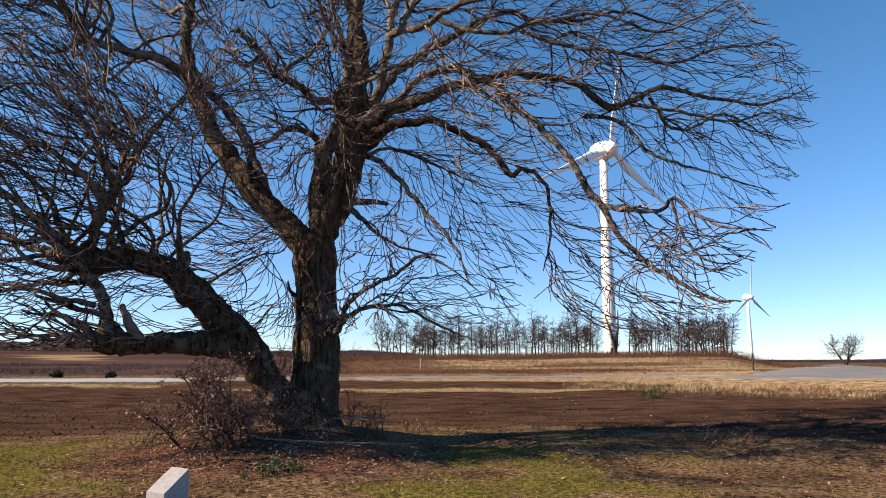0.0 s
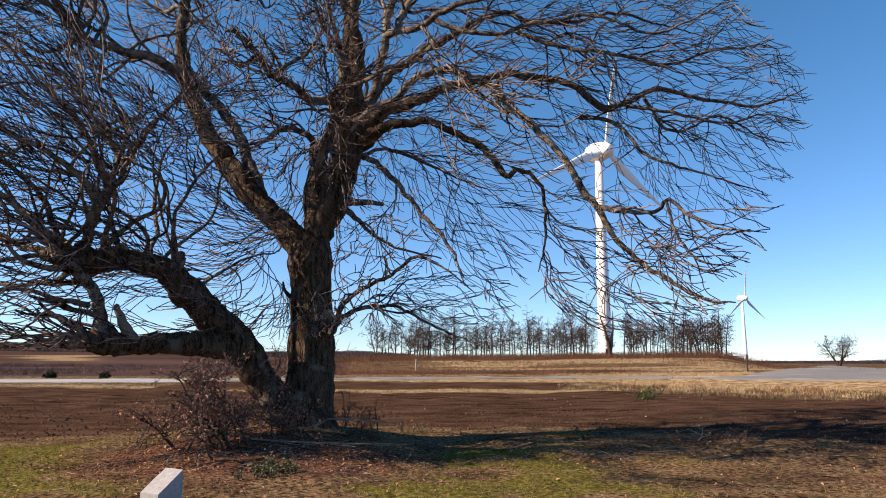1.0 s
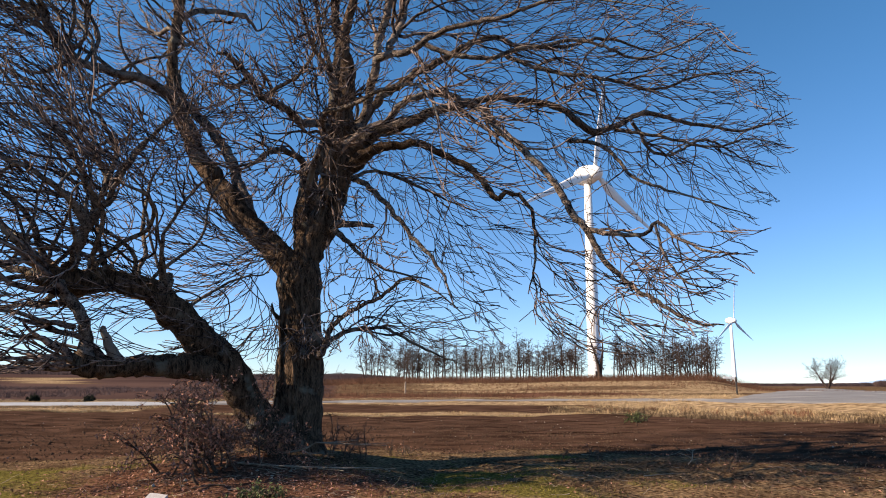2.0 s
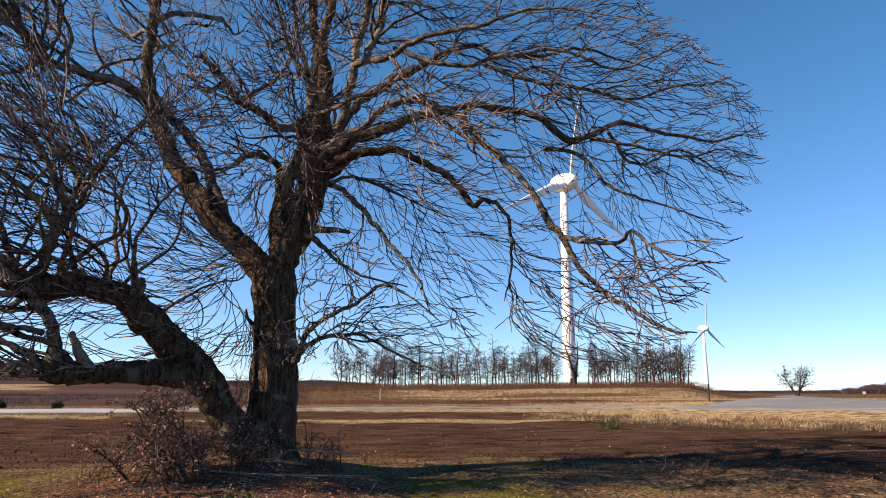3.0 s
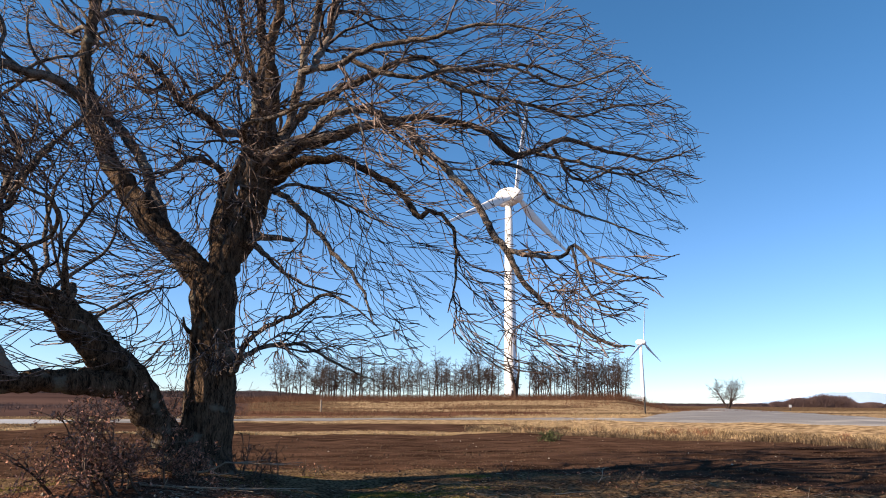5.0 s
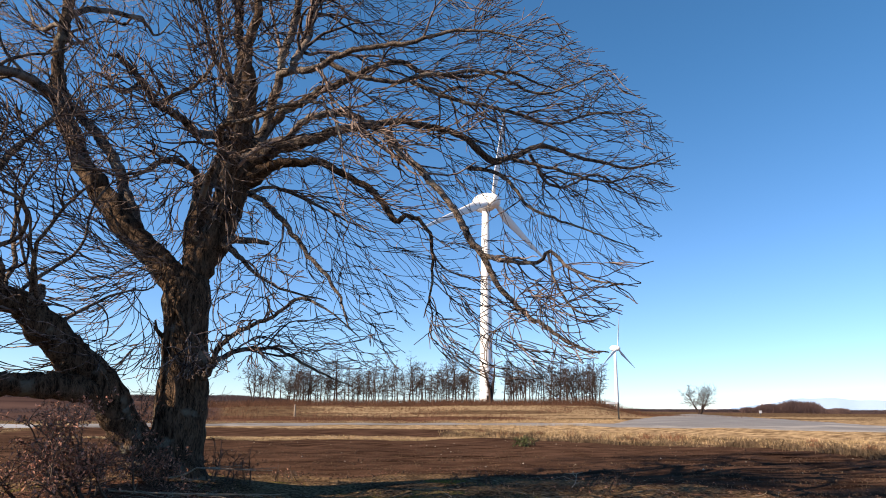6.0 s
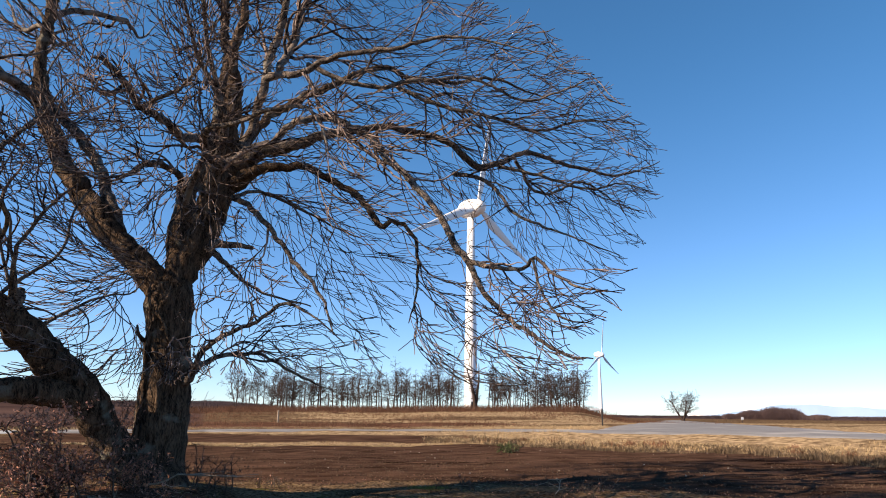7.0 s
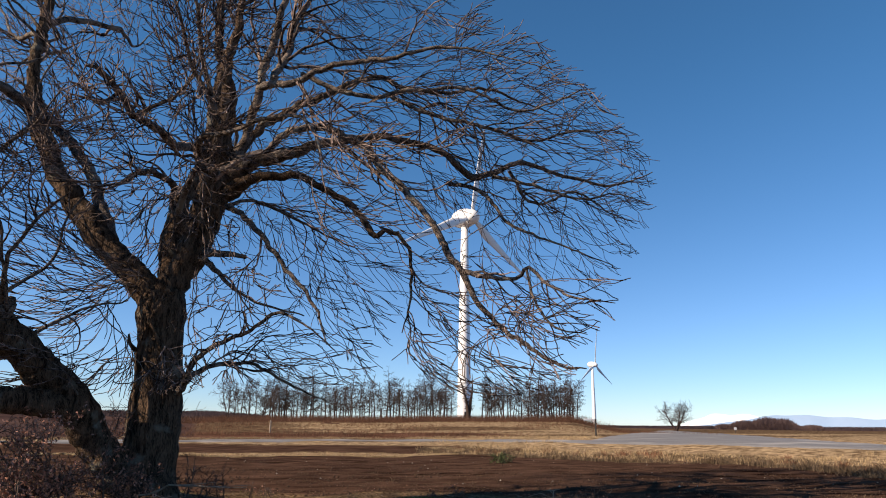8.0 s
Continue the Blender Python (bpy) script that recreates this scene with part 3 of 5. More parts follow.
BOUGH_LINES["long"] = [(-1.47, 18.20, 8.42, 0.099), (-0.72, 18.90, 9.61, 0.103), (0.27, 19.23, 10.00, 0.093), (1.11, 19.47, 9.97, 0.106), (2.33, 19.76, 10.17, 0.108), (3.39, 19.99, 10.18, 0.109), (4.28, 20.19, 9.90, 0.110), (5.04, 20.37, 9.35, 0.111), (5.78, 20.50, 9.58, 0.099), (6.89, 20.70, 10.13, 0.082), (7.84, 20.86, 10.00, 0.070), (9.17, 21.07, 9.80, 0.057), (10.33, 21.24, 9.77, 0.045), (11.34, 21.38, 10.12, 0.032), (12.18, 21.50, 10.55, 0.016)]
BOUGH_LINES["droop"] = [(-2.10, 18.10, 7.48, 0.268), (-1.40, 17.48, 7.68, 0.148), (-0.64, 17.12, 7.73, 0.104), (0.09, 16.82, 7.51, 0.092), (0.93, 16.48, 6.98, 0.080), (1.45, 16.21, 6.30, 0.079), (1.74, 16.08, 5.98, 0.068), (1.92, 15.99, 6.15, 0.058), (2.35, 15.84, 5.87, 0.048), (2.51, 15.61, 5.07, 0.038), (2.37, 15.35, 4.10, 0.023), (2.23, 15.20, 3.57, 0.011)]
BOUGH_LINES["crook"] = [(3.52, 14.90, 4.98, 0.063), (3.92, 13.93, 4.67, 0.051), (4.34, 13.42, 4.58, 0.041), (4.54, 13.14, 4.73, 0.040), (4.77, 12.78, 4.33, 0.031), (5.05, 12.45, 4.05, 0.026), (5.34, 12.17, 3.94, 0.018), (5.74, 11.80, 3.84, 0.009)]
BOUGH_LINES["crook_b"] = [(4.48, 13.20, 4.71, 0.032), (4.55, 12.83, 3.91, 0.027), (4.88, 12.66, 3.45, 0.023), (5.46, 12.50, 3.32, 0.009)]
BOUGH_LINES["rise"] = [(-2.20, 18.10, 8.00, 0.255), (-1.90, 18.73, 8.89, 0.136), (-1.39, 19.18, 9.90, 0.128), (-0.75, 19.50, 10.61, 0.118), (0.10, 19.81, 11.31, 0.108), (1.17, 20.14, 12.04, 0.098), (2.08, 20.39, 12.51, 0.087), (3.00, 20.61, 12.37, 0.075), (3.94, 20.82, 12.39, 0.063), (4.91, 21.02, 12.69, 0.057), (5.89, 21.21, 12.99, 0.051), (7.27, 21.48, 12.73, 0.033), (9.03, 21.80, 12.45, 0.016)]
BOUGH_LINES["lead"] = [(-2.16, 18.20, 8.11, 0.231), (-1.73, 17.88, 9.05, 0.130), (-1.54, 17.74, 9.80, 0.118), (-1.42, 17.62, 10.56, 0.107), (-1.27, 17.52, 11.34, 0.106), (-1.05, 17.40, 12.27, 0.095), (-0.68, 17.22, 13.85, 0.063), (-0.22, 17.00, 16.10, 0.026)]
BOUGH_LINES["high"] = [(-1.45, 17.65, 10.38, 0.118), (-0.65, 16.87, 10.18, 0.092), (0.09, 16.37, 10.39, 0.079), (0.79, 16.00, 10.46, 0.068), (1.86, 15.49, 10.51, 0.056), (3.25, 14.89, 10.58, 0.036), (4.65, 14.32, 10.17, 0.017), (5.40, 14.00, 9.78, 0.010)]
BOUGH_LINES["crown"] = [(-1.11, 17.60, 10.64, 0.107), (-0.81, 18.79, 12.22, 0.103), (-0.39, 19.80, 14.51, 0.072), (0.88, 21.00, 18.01, 0.038)]
BOUGH_LINES["top"] = [(-2.32, 18.10, 8.08, 0.306), (-2.27, 17.54, 8.91, 0.235), (-2.13, 17.25, 9.73, 0.194), (-2.27, 17.04, 10.43, 0.145), (-2.11, 16.81, 11.26, 0.122), (-1.91, 16.48, 12.66, 0.080), (-1.38, 16.00, 14.92, 0.029)]
BOUGH_LINES["west"] = [(-3.05, 19.96, 9.37, 0.133), (-3.51, 18.20, 8.75, 0.110), (-3.81, 17.39, 8.77, 0.095), (-4.21, 16.56, 8.73, 0.090), (-4.43, 15.83, 8.92, 0.067), (-4.68, 15.12, 9.08, 0.055), (-4.87, 14.80, 9.02, 0.027)]
BOUGH_LINES["west_b"] = [(-4.20, 16.52, 8.75, 0.060), (-3.39, 15.38, 8.60, 0.047), (-2.93, 14.88, 8.65, 0.036), (-2.48, 14.23, 8.97, 0.026), (-2.20, 13.50, 9.49, 0.012)]
BOUGH_LINES["west_c"] = [(-3.48, 19.51, 7.66, 0.118), (-3.55, 17.80, 7.64, 0.086), (-3.93, 16.80, 7.42, 0.071), (-4.17, 16.09, 6.91, 0.044), (-4.38, 15.50, 6.50, 0.023)]
BOUGH_LINES["side"] = [(-2.75, 17.60, 2.26, 0.096), (-2.43, 16.74, 2.66, 0.071), (-2.23, 16.40, 2.91, 0.060), (-1.83, 15.93, 3.24, 0.053), (-1.06, 15.29, 3.53, 0.042), (-0.54, 14.83, 3.86, 0.036), (0.07, 14.39, 3.58, 0.022), (0.75, 13.80, 2.93, 0.010)]
BOUGH_LINES["side_b"] = [(-2.64, 17.60, 2.46, 0.075), (-2.35, 18.10, 2.81, 0.066), (-1.73, 18.49, 3.06, 0.056), (-1.14, 18.75, 3.08, 0.045), (-0.37, 19.08, 2.66, 0.040), (0.82, 19.50, 2.17, 0.014)]
BOUGH_LINES["hang"] = [(-2.03, 17.60, 6.95, 0.075), (-1.33, 16.73, 6.30, 0.071), (-0.70, 16.10, 5.43, 0.059), (-0.03, 15.52, 4.55, 0.047), (0.35, 15.16, 3.91, 0.032), (0.58, 14.80, 3.21, 0.013)]
BOUGH_LINES["hang_b"] = [(-2.01, 17.70, 7.02, 0.054), (-1.33, 18.57, 7.42, 0.045), (-0.55, 19.10, 7.25, 0.046), (0.10, 19.45, 7.10, 0.035), (1.28, 20.00, 6.70, 0.018)]
BOUGH_LINES["stub"] = [(-2.47, 17.70, 5.72, 0.118), (-1.96, 17.39, 5.66, 0.084), (-1.44, 17.20, 5.54, 0.052)]
BOUGH_LINES["stub_b"] = [(-2.55, 17.70, 5.65, 0.107), (-2.03, 17.52, 5.19, 0.064), (-1.68, 17.44, 4.81, 0.042), (-0.92, 17.32, 4.42, 0.032), (0.09, 17.20, 4.18, 0.016)]
BOUGH_LINES["fan_a"] = [(-8.59, 16.33, 4.19, 0.139), (-8.03, 15.72, 4.69, 0.114), (-7.78, 15.40, 5.22, 0.112), (-8.08, 15.09, 5.71, 0.082), (-8.57, 14.76, 6.16, 0.063), (-9.17, 14.45, 6.45, 0.044), (-10.15, 14.00, 6.92, 0.025)]
BOUGH_LINES["fan_b"] = [(-8.04, 15.68, 4.75, 0.086), (-8.04, 16.51, 5.70, 0.090), (-7.93, 16.86, 6.37, 0.072), (-8.80, 17.35, 7.58, 0.063), (-9.92, 17.85, 9.03, 0.054), (-11.12, 18.19, 9.84, 0.044), (-12.75, 18.60, 10.89, 0.028)]
BOUGH_LINES["fan_c"] = [(-8.97, 16.27, 4.25, 0.118), (-9.01, 15.11, 4.64, 0.082), (-9.28, 14.46, 5.06, 0.061), (-9.79, 13.71, 5.48, 0.042), (-10.42, 13.00, 5.62, 0.024)]
BOUGH_LINES["fan_d"] = [(-9.20, 16.23, 4.08, 0.098), (-10.36, 16.75, 4.47, 0.081), (-11.61, 17.10, 4.96, 0.062), (-13.53, 17.50, 5.34, 0.032)]
BOUGH_LINES["fan_e"] = [(-7.93, 16.86, 6.37, 0.061), (-7.90, 17.67, 7.53, 0.054), (-7.50, 18.06, 8.31, 0.049), (-7.19, 18.36, 9.08, 0.033), (-7.00, 18.60, 9.86, 0.017)]
BOUGH_LINES["fan_f"] = [(-7.99, 15.77, 2.86, 0.076), (-8.27, 14.96, 2.92, 0.054), (-8.72, 14.45, 3.05, 0.044), (-9.38, 13.86, 2.93, 0.034), (-10.21, 13.20, 2.65, 0.016)]
BOUGH_LINES["fan_g"] = [(-8.36, 15.69, 3.76, 0.086), (-9.53, 16.92, 3.51, 0.062), (-11.08, 17.86, 3.54, 0.054), (-13.52, 19.00, 3.74, 0.035)]
BOUGH_LINES["fan_h"] = [(-6.99, 16.60, 3.89, 0.060), (-7.31, 17.59, 4.91, 0.059), (-7.56, 18.06, 5.77, 0.055), (-7.74, 18.54, 6.84, 0.045), (-7.52, 19.00, 7.98, 0.023)]
BOUGH_LINES["fan_i"] = [(-6.38, 16.53, 4.01, 0.070), (-6.25, 15.87, 4.72, 0.048), (-5.69, 15.40, 5.55, 0.037), (-4.89, 15.00, 6.24, 0.018)]
BOUGH_LINES["whip"] = [(-5.59, 16.95, 2.54, 0.051), (-6.07, 16.84, 3.08, 0.051), (-6.44, 16.80, 3.29, 0.031), (-6.84, 16.75, 3.91, 0.015)]
BOUGH_LINES["low_w"] = [(-7.90, 15.82, 2.09, 0.067), (-8.03, 15.33, 2.14, 0.046), (-8.41, 14.90, 2.09, 0.036), (-8.90, 14.50, 2.17, 0.018)]

BOUGH_LINES["fan_j"] = [(-8.52, 16.2, 4.24, 0.1), (-7.87, 15.88, 5.61, 0.083), (-8.43, 15.56, 7.03, 0.066), (-9.34, 15.24, 8.08, 0.05), (-10.08, 14.92, 8.91, 0.033), (-10.59, 14.6, 9.57, 0.016)]
BOUGH_LINES["fan_k"] = [(-7.82, 15.9, 5.68, 0.075), (-7.64, 16.23, 7.12, 0.06), (-8.57, 16.55, 8.64, 0.045), (-8.69, 16.88, 10.02, 0.031), (-9.62, 17.2, 11.32, 0.016)]
BOUGH_LINES["fan_l"] = [(-7.9, 16.0, 5.29, 0.065), (-7.2, 15.75, 6.4, 0.052), (-6.43, 15.5, 7.35, 0.04), (-5.9, 15.25, 7.74, 0.027), (-5.27, 15.0, 8.67, 0.014)]
BOUGH_LINES["fan_m"] = [(-8.94, 16.2, 4.37, 0.085), (-9.53, 15.87, 5.54, 0.063), (-10.19, 15.53, 6.2, 0.042), (-10.92, 15.2, 6.57, 0.02)]
BOUGH_LINES["far_b"] = [(-8.61, 18.2, 10.1, 0.08), (-9.68, 17.77, 10.31, 0.064), (-10.4, 17.35, 9.7, 0.048), (-11.3, 16.93, 10.05, 0.032), (-12.01, 16.5, 9.68, 0.016)]
BOUGH_LINES["far_c"] = [(-9.61, 16.6, 10.43, 0.06), (-10.45, 17.07, 11.25, 0.045), (-11.48, 17.53, 11.18, 0.029), (-12.97, 18.0, 12.12, 0.014)]
BOUGH_LINES["reach_b"] = [(4.26, 20.2, 9.01, 0.07), (5.35, 19.92, 8.71, 0.061), (6.07, 19.63, 7.74, 0.051), (6.78, 19.35, 7.22, 0.042), (7.46, 19.07, 6.94, 0.033), (8.33, 18.78, 6.55, 0.023), (8.95, 18.5, 6.24, 0.014)]
BOUGH_LINES["reach_e"] = [(2.2, 19.6, 11.59, 0.075), (3.61, 19.25, 10.85, 0.065), (5.37, 18.9, 10.37, 0.055), (6.45, 18.55, 9.99, 0.044), (7.73, 18.2, 10.25, 0.034), (8.55, 17.85, 10.18, 0.024), (9.11, 17.5, 10.24, 0.014)]
BOUGH_LINES["reach_f"] = [(6.36, 20.3, 9.63, 0.06), (7.37, 20.85, 8.8, 0.049), (9.18, 21.4, 9.47, 0.037), (10.54, 21.95, 9.06, 0.025), (11.96, 22.5, 8.87, 0.014)]
BOUGH_LINES["reach_g"] = [(5.81, 20.3, 9.41, 0.06), (7.13, 19.98, 9.1, 0.049), (8.5, 19.65, 8.63, 0.037), (9.54, 19.32, 8.77, 0.025), (10.42, 19.0, 8.45, 0.014)]
BOUGH_LINES["reach_h"] = [(-0.39, 18.5, 11.36, 0.08), (1.21, 18.17, 10.67, 0.069), (2.75, 17.83, 10.84, 0.058), (4.24, 17.5, 10.91, 0.047), (5.64, 17.17, 10.25, 0.036), (6.74, 16.83, 10.48, 0.025), (7.36, 16.5, 10.77, 0.014)]

for tag in ("low", "knot", "bench", "stump_a", "stump_b", "whip", "low_w", *("fan_" + c for c in "abcdefghijklm")):
    bent = []
    for bx, by, bz, br in BOUGH_LINES[tag]:                     # the low limb comes forward as it reaches out
        w = float(np.interp(bx / by, [-0.57, -0.25], [0.90, 1.0]))
        bent.append((bx * w, by * w, EYE_HEIGHT + (bz - EYE_HEIGHT) * w, br * w))
    BOUGH_LINES[tag] = bent

old_tree = thing("old_tree", pose(TREE[0], TREE[1], 0), "huge old leafless tree with gnarled spreading limbs and fine twigs", "tree")
back_home = Matrix.Translation((-TREE[0], -TREE[1], EYE_HEIGHT * (1 - TREE_SCALE))) @ Matrix.Scale(TREE_SCALE, 4)


def grown(name, me, parent, label="", kind=""):
    me.transform(back_home)
    return piece(name, me, parent, label, kind)


trunk_line = smooth_line([(-3.42, 18, -0.35, 0.72), (-3.40, 18, 0.1, 0.70), (-3.33, 18, 0.65, 0.66), (-3.27, 18, 1.15, 0.625), (-3.26, 18, 1.6, 0.60), (-3.29, 18, 2.4, 0.565), (-3.31, 18, 3.1, 0.545), (-3.33, 18, 3.7, 0.53), (-3.37, 18, 4.2, 0.56), (-3.39, 18.05, 4.6, 0.50)], 0.11)
trunk = grown("trunk", limb_mesh("trunk", trunk_line, BARK, 36, 0.10, root_flare), old_tree, "thick furrowed grey-brown trunk")
# ridges of bark that wind down the trunk, and a stub
for k, ridge in enumerate((((-3.72, 17.62, 4.55, 0.05), (-3.52, 17.46, 3.95, 0.075), (-3.22, 17.42, 3.35, 0.07), (-3.06, 17.44, 2.7, 0.06), (-3.02, 17.46, 2.0, 0.03)),
                           ((-3.02, 17.68, 4.75, 0.05), (-3.38, 17.45, 4.2, 0.08), (-3.62, 17.52, 3.6, 0.075), (-3.70, 17.56, 2.9, 0.06), (-3.66, 17.52, 2.1, 0.065), (-3.72, 17.48, 1.2, 0.08), (-3.80, 17.44, 0.4, 0.09)),
                           ((-3.35, 17.44, 2.3, 0.03), (-3.30, 17.40, 1.6, 0.07), (-3.24, 17.36, 0.9, 0.09), (-3.30, 17.28, 0.2, 0.10)),
                           ((-3.82, 17.8, 3.25, 0.09), (-3.95, 17.72, 3.4, 0.06), (-4.0, 17.7, 3.62, 0.035)))):
    grown("bark_ridge" if k < 3 else "stub", limb_mesh("bark_ridge", smooth_line([(*q[:3], q[3] * 0.72) for q in ridge], 0.1), BARK, 8, 0.2), old_tree)


def bough_from(tag, low, high, way, long, thick, count):
    """A crooked bough that springs from a limb, with its branches and twigs."""
    line = smooth_line(BOUGH_LINES[tag], 0.2)
    base = line[int(rng.uniform(low, high) * (len(line) - 1))]
    thick = min(thick, base[3] * 0.75)
    p, r = grow(base[None, :3], np.array([way]), np.array([long]), np.array([thick]), 22, 0.14, lambda q, t: crown_pull(q, t) * 0.35, 0.2)
    inside = crown_keeps(p[0])
    if not inside[len(inside) // 2:].all():
        return
    ob = grown("bough", mesh_of("bough", *tubes(p, r, 7), BARK_LIMB, True), old_tree)
    main = kept(*grow(*sprout(p, r, count, 0.15, 1.0, 48, 2.0, 0.62), 13, 0.18, crown_pull, 0.3), 2.7)
    sets = [(main[0], np.maximum(main[1], 0.011), 5)] + spray(*main) if len(main[0]) else [(p, r * 0.2, 3)]
    v, f = merged([tubes(q, s, n) for q, s, n in sets])
    grown("twig_spray", mesh_of("twig_spray", v, f, TWIG, True), ob, "", "stuff")


# boughs that reach towards and away from the viewer's side
for k in range(18):
    a = rng.uniform(0, 2 * np.pi)
    way = (math.cos(a) * 0.8, (1 if k % 2 else -1) * (0.5 + abs(math.sin(a))), rng.uniform(0.25, 1.0))
    bough_from(("stem", "back", "top", "left", "lead", "left")[k % 6], 0.45, 0.8, way, rng.uniform(5.5, 8.5), rng.uniform(0.08, 0.11), 8)
# crooked boughs that fan out from the low limb and the leaning stem
for k in range(26):
    a = rng.uniform(radians(15), radians(195))
    tag, low, high = (("low", 0.72, 0.98), ("low", 0.8, 0.98), ("low", 0.55, 0.8), ("left", 0.5, 0.8), ("far_left", 0.2, 0.7))[k % 5]
    bough_from(tag, low, high, (math.cos(a), rng.uniform(-0.7, 0.7), 0.25 + math.sin(a)), rng.uniform(3.0, 5.5), rng.uniform(0.045, 0.07), 9)
for k in range(40):
    a = rng.uniform(radians(40), radians(215))
    bough_from(("fan_a", "fan_b", "left", "far_left", "fan_c", "far_left", "fan_d", "left")[k % 8], 0.2, 0.75, (math.cos(a), rng.uniform(-0.8, 0.8), 0.2 + math.sin(a)), rng.uniform(2.5, 4.5), rng.uniform(0.03, 0.05), 9)
# high boughs over the leaning stem, fanning up and outwards
for k in range(22):
    a = rng.uniform(radians(65), radians(190))
    bough_from(("far_left", "left", "far_left", "fan_b")[k % 4], 0.35, 0.95, (math.cos(a), rng.uniform(-0.6, 0.6), 0.15 + math.sin(a)), rng.uniform(2.6, 5.0), rng.uniform(0.035, 0.055), 9)
# thin drooping sprays in the gap between the low limb and the leaning stem
for k in range(20):
    tag, low, high = (("low", 0.18, 0.5), ("left", 0.04, 0.3), ("left", 0.1, 0.45), ("low", 0.3, 0.6))[k % 4]
    way = (rng.uniform(-0.9, 0.3), rng.uniform(-0.7, 0.7), rng.uniform(0.3, 1.0) if tag == "low" else rng.uniform(-0.6, 0.2))
    bough_from(tag, low, high, way, rng.uniform(1.6, 2.8), 0.022, 7)

BARE = {"knot": 0, "stump_b": 0, "stub": 0.3, "stem": 0.0, "bench": 0.25, "stump_a": 0.5, "twin": 0.5, "low": 0.35}
LABELS = {"low": "massive low limb bending away from the root", "bench": "mossy horizontal limb just over the bushes", "knot": "broken knotty stump of a limb", "stub": "short broken branch stub"}
for tag, points in sorted(BOUGH_LINES.items(), key=lambda q: q[1][0][3]):
    line = smooth_line(points, 0.10 if points[0][3] > 0.25 else 0.12)
    line[1:-1, :3] += rng.normal(0, 0.05, (len(line) - 2, 3)) * np.clip(line[1:-1, 3:4] * 1.6, 0.14, 0.28)
    for q in line[2:]:                                          # gnarled by years of wind
        w = min(1.0, q[3] / 0.05)
        q[:3] += np.array(noise.noise_vector(Vector(q[:3] * 1.1))) * 0.09 * w * (q[3] < 0.3) + np.array(noise.noise_vector(Vector(q[:3] * 3.7))) * 0.045 * (0.4 + 0.6 * w)
    thick = points[0][3]
    name = "limb" if thick > 0.13 else "bough"
    ob = grown(name, limb_mesh(name, line, BARK if thick > 0.25 and tag != "sweep" else BARK_LIMB, 20 if thick > 0.3 else 12 if thick > 0.12 else 7, 0.32 if tag == "bench" else 0.20 if tag == "low" else 0.12), old_tree, LABELS.get(tag, ""))
    share = BARE.get(tag, 1.0)
    if share == 0:
        continue
    path, radius, reach = line_as_path(line)
    spread = max(2, round(reach * 5.2 * share))
    radius = np.minimum(radius, 0.13)
    start, way, long, rad = sprout(path, radius, spread, 0.2 if thick > 0.2 else 0.08, 1.0, 52, min(2.9, 0.9 + reach * 0.26), 0.5)
    main = kept(*grow(start, way, long, np.clip(rad, 0.016, 0.055), 13, 0.17, crown_pull, 0.28), 2.7)
    sets = [(main[0], np.maximum(main[1], 0.009), 5)] if len(main[0]) else []
    sets += spray(*main) if len(main[0]) else []
    tip = (path[:, 12:], radius[:, 12:])
    sets += spray(*tip, 2.6)
    if not sets:
        continue
    v, f = merged([tubes(p, r, s) for p, r, s in sets])
    grown("twig_spray", mesh_of("twig_spray", v, f, TWIG, True), ob, "", "stuff")


# fine shoots straight from the old bark
for tag in ("trunk", "left", "stem", "back", "top", "twin", "lead"):
    line = trunk_line if tag == "trunk" else smooth_line(BOUGH_LINES[tag], 0.2)
    path, radius, reach = line_as_path(line)
    st, way, long, rad = sprout(path, radius, 34, 0.2, 0.9, 75, 1.0, 0.5)
    near = np.array([np.linalg.norm(line[:, :3] - q, axis=1).argmin() for q in st])
    way = unit(way)
    st = st + way * line[near, 3:4] * 0.85
    p, r = grow(st, way, rng.uniform(0.3, 0.9, len(st)), np.full(len(st), 0.008), 6, 0.2, np.array([0, 0, 0.06]), 0.5)
    q, s = grow(*sprout(p, r, 3, 0.2, 1.0, 45, 0.32, 0.9), 4, 0.2, np.array([0, 0, 0.04]), 0.6)
    host = trunk if tag == "trunk" else old_tree
    grown("twig_spray", mesh_of("twig_spray", *merged([tubes(p, np.maximum(r, 0.006), 3), tubes(q, np.maximum(s, 0.005), 3)]), TWIG, True), host, "", "stuff")

# ---------------------------------------------------------------- the wood on the knoll


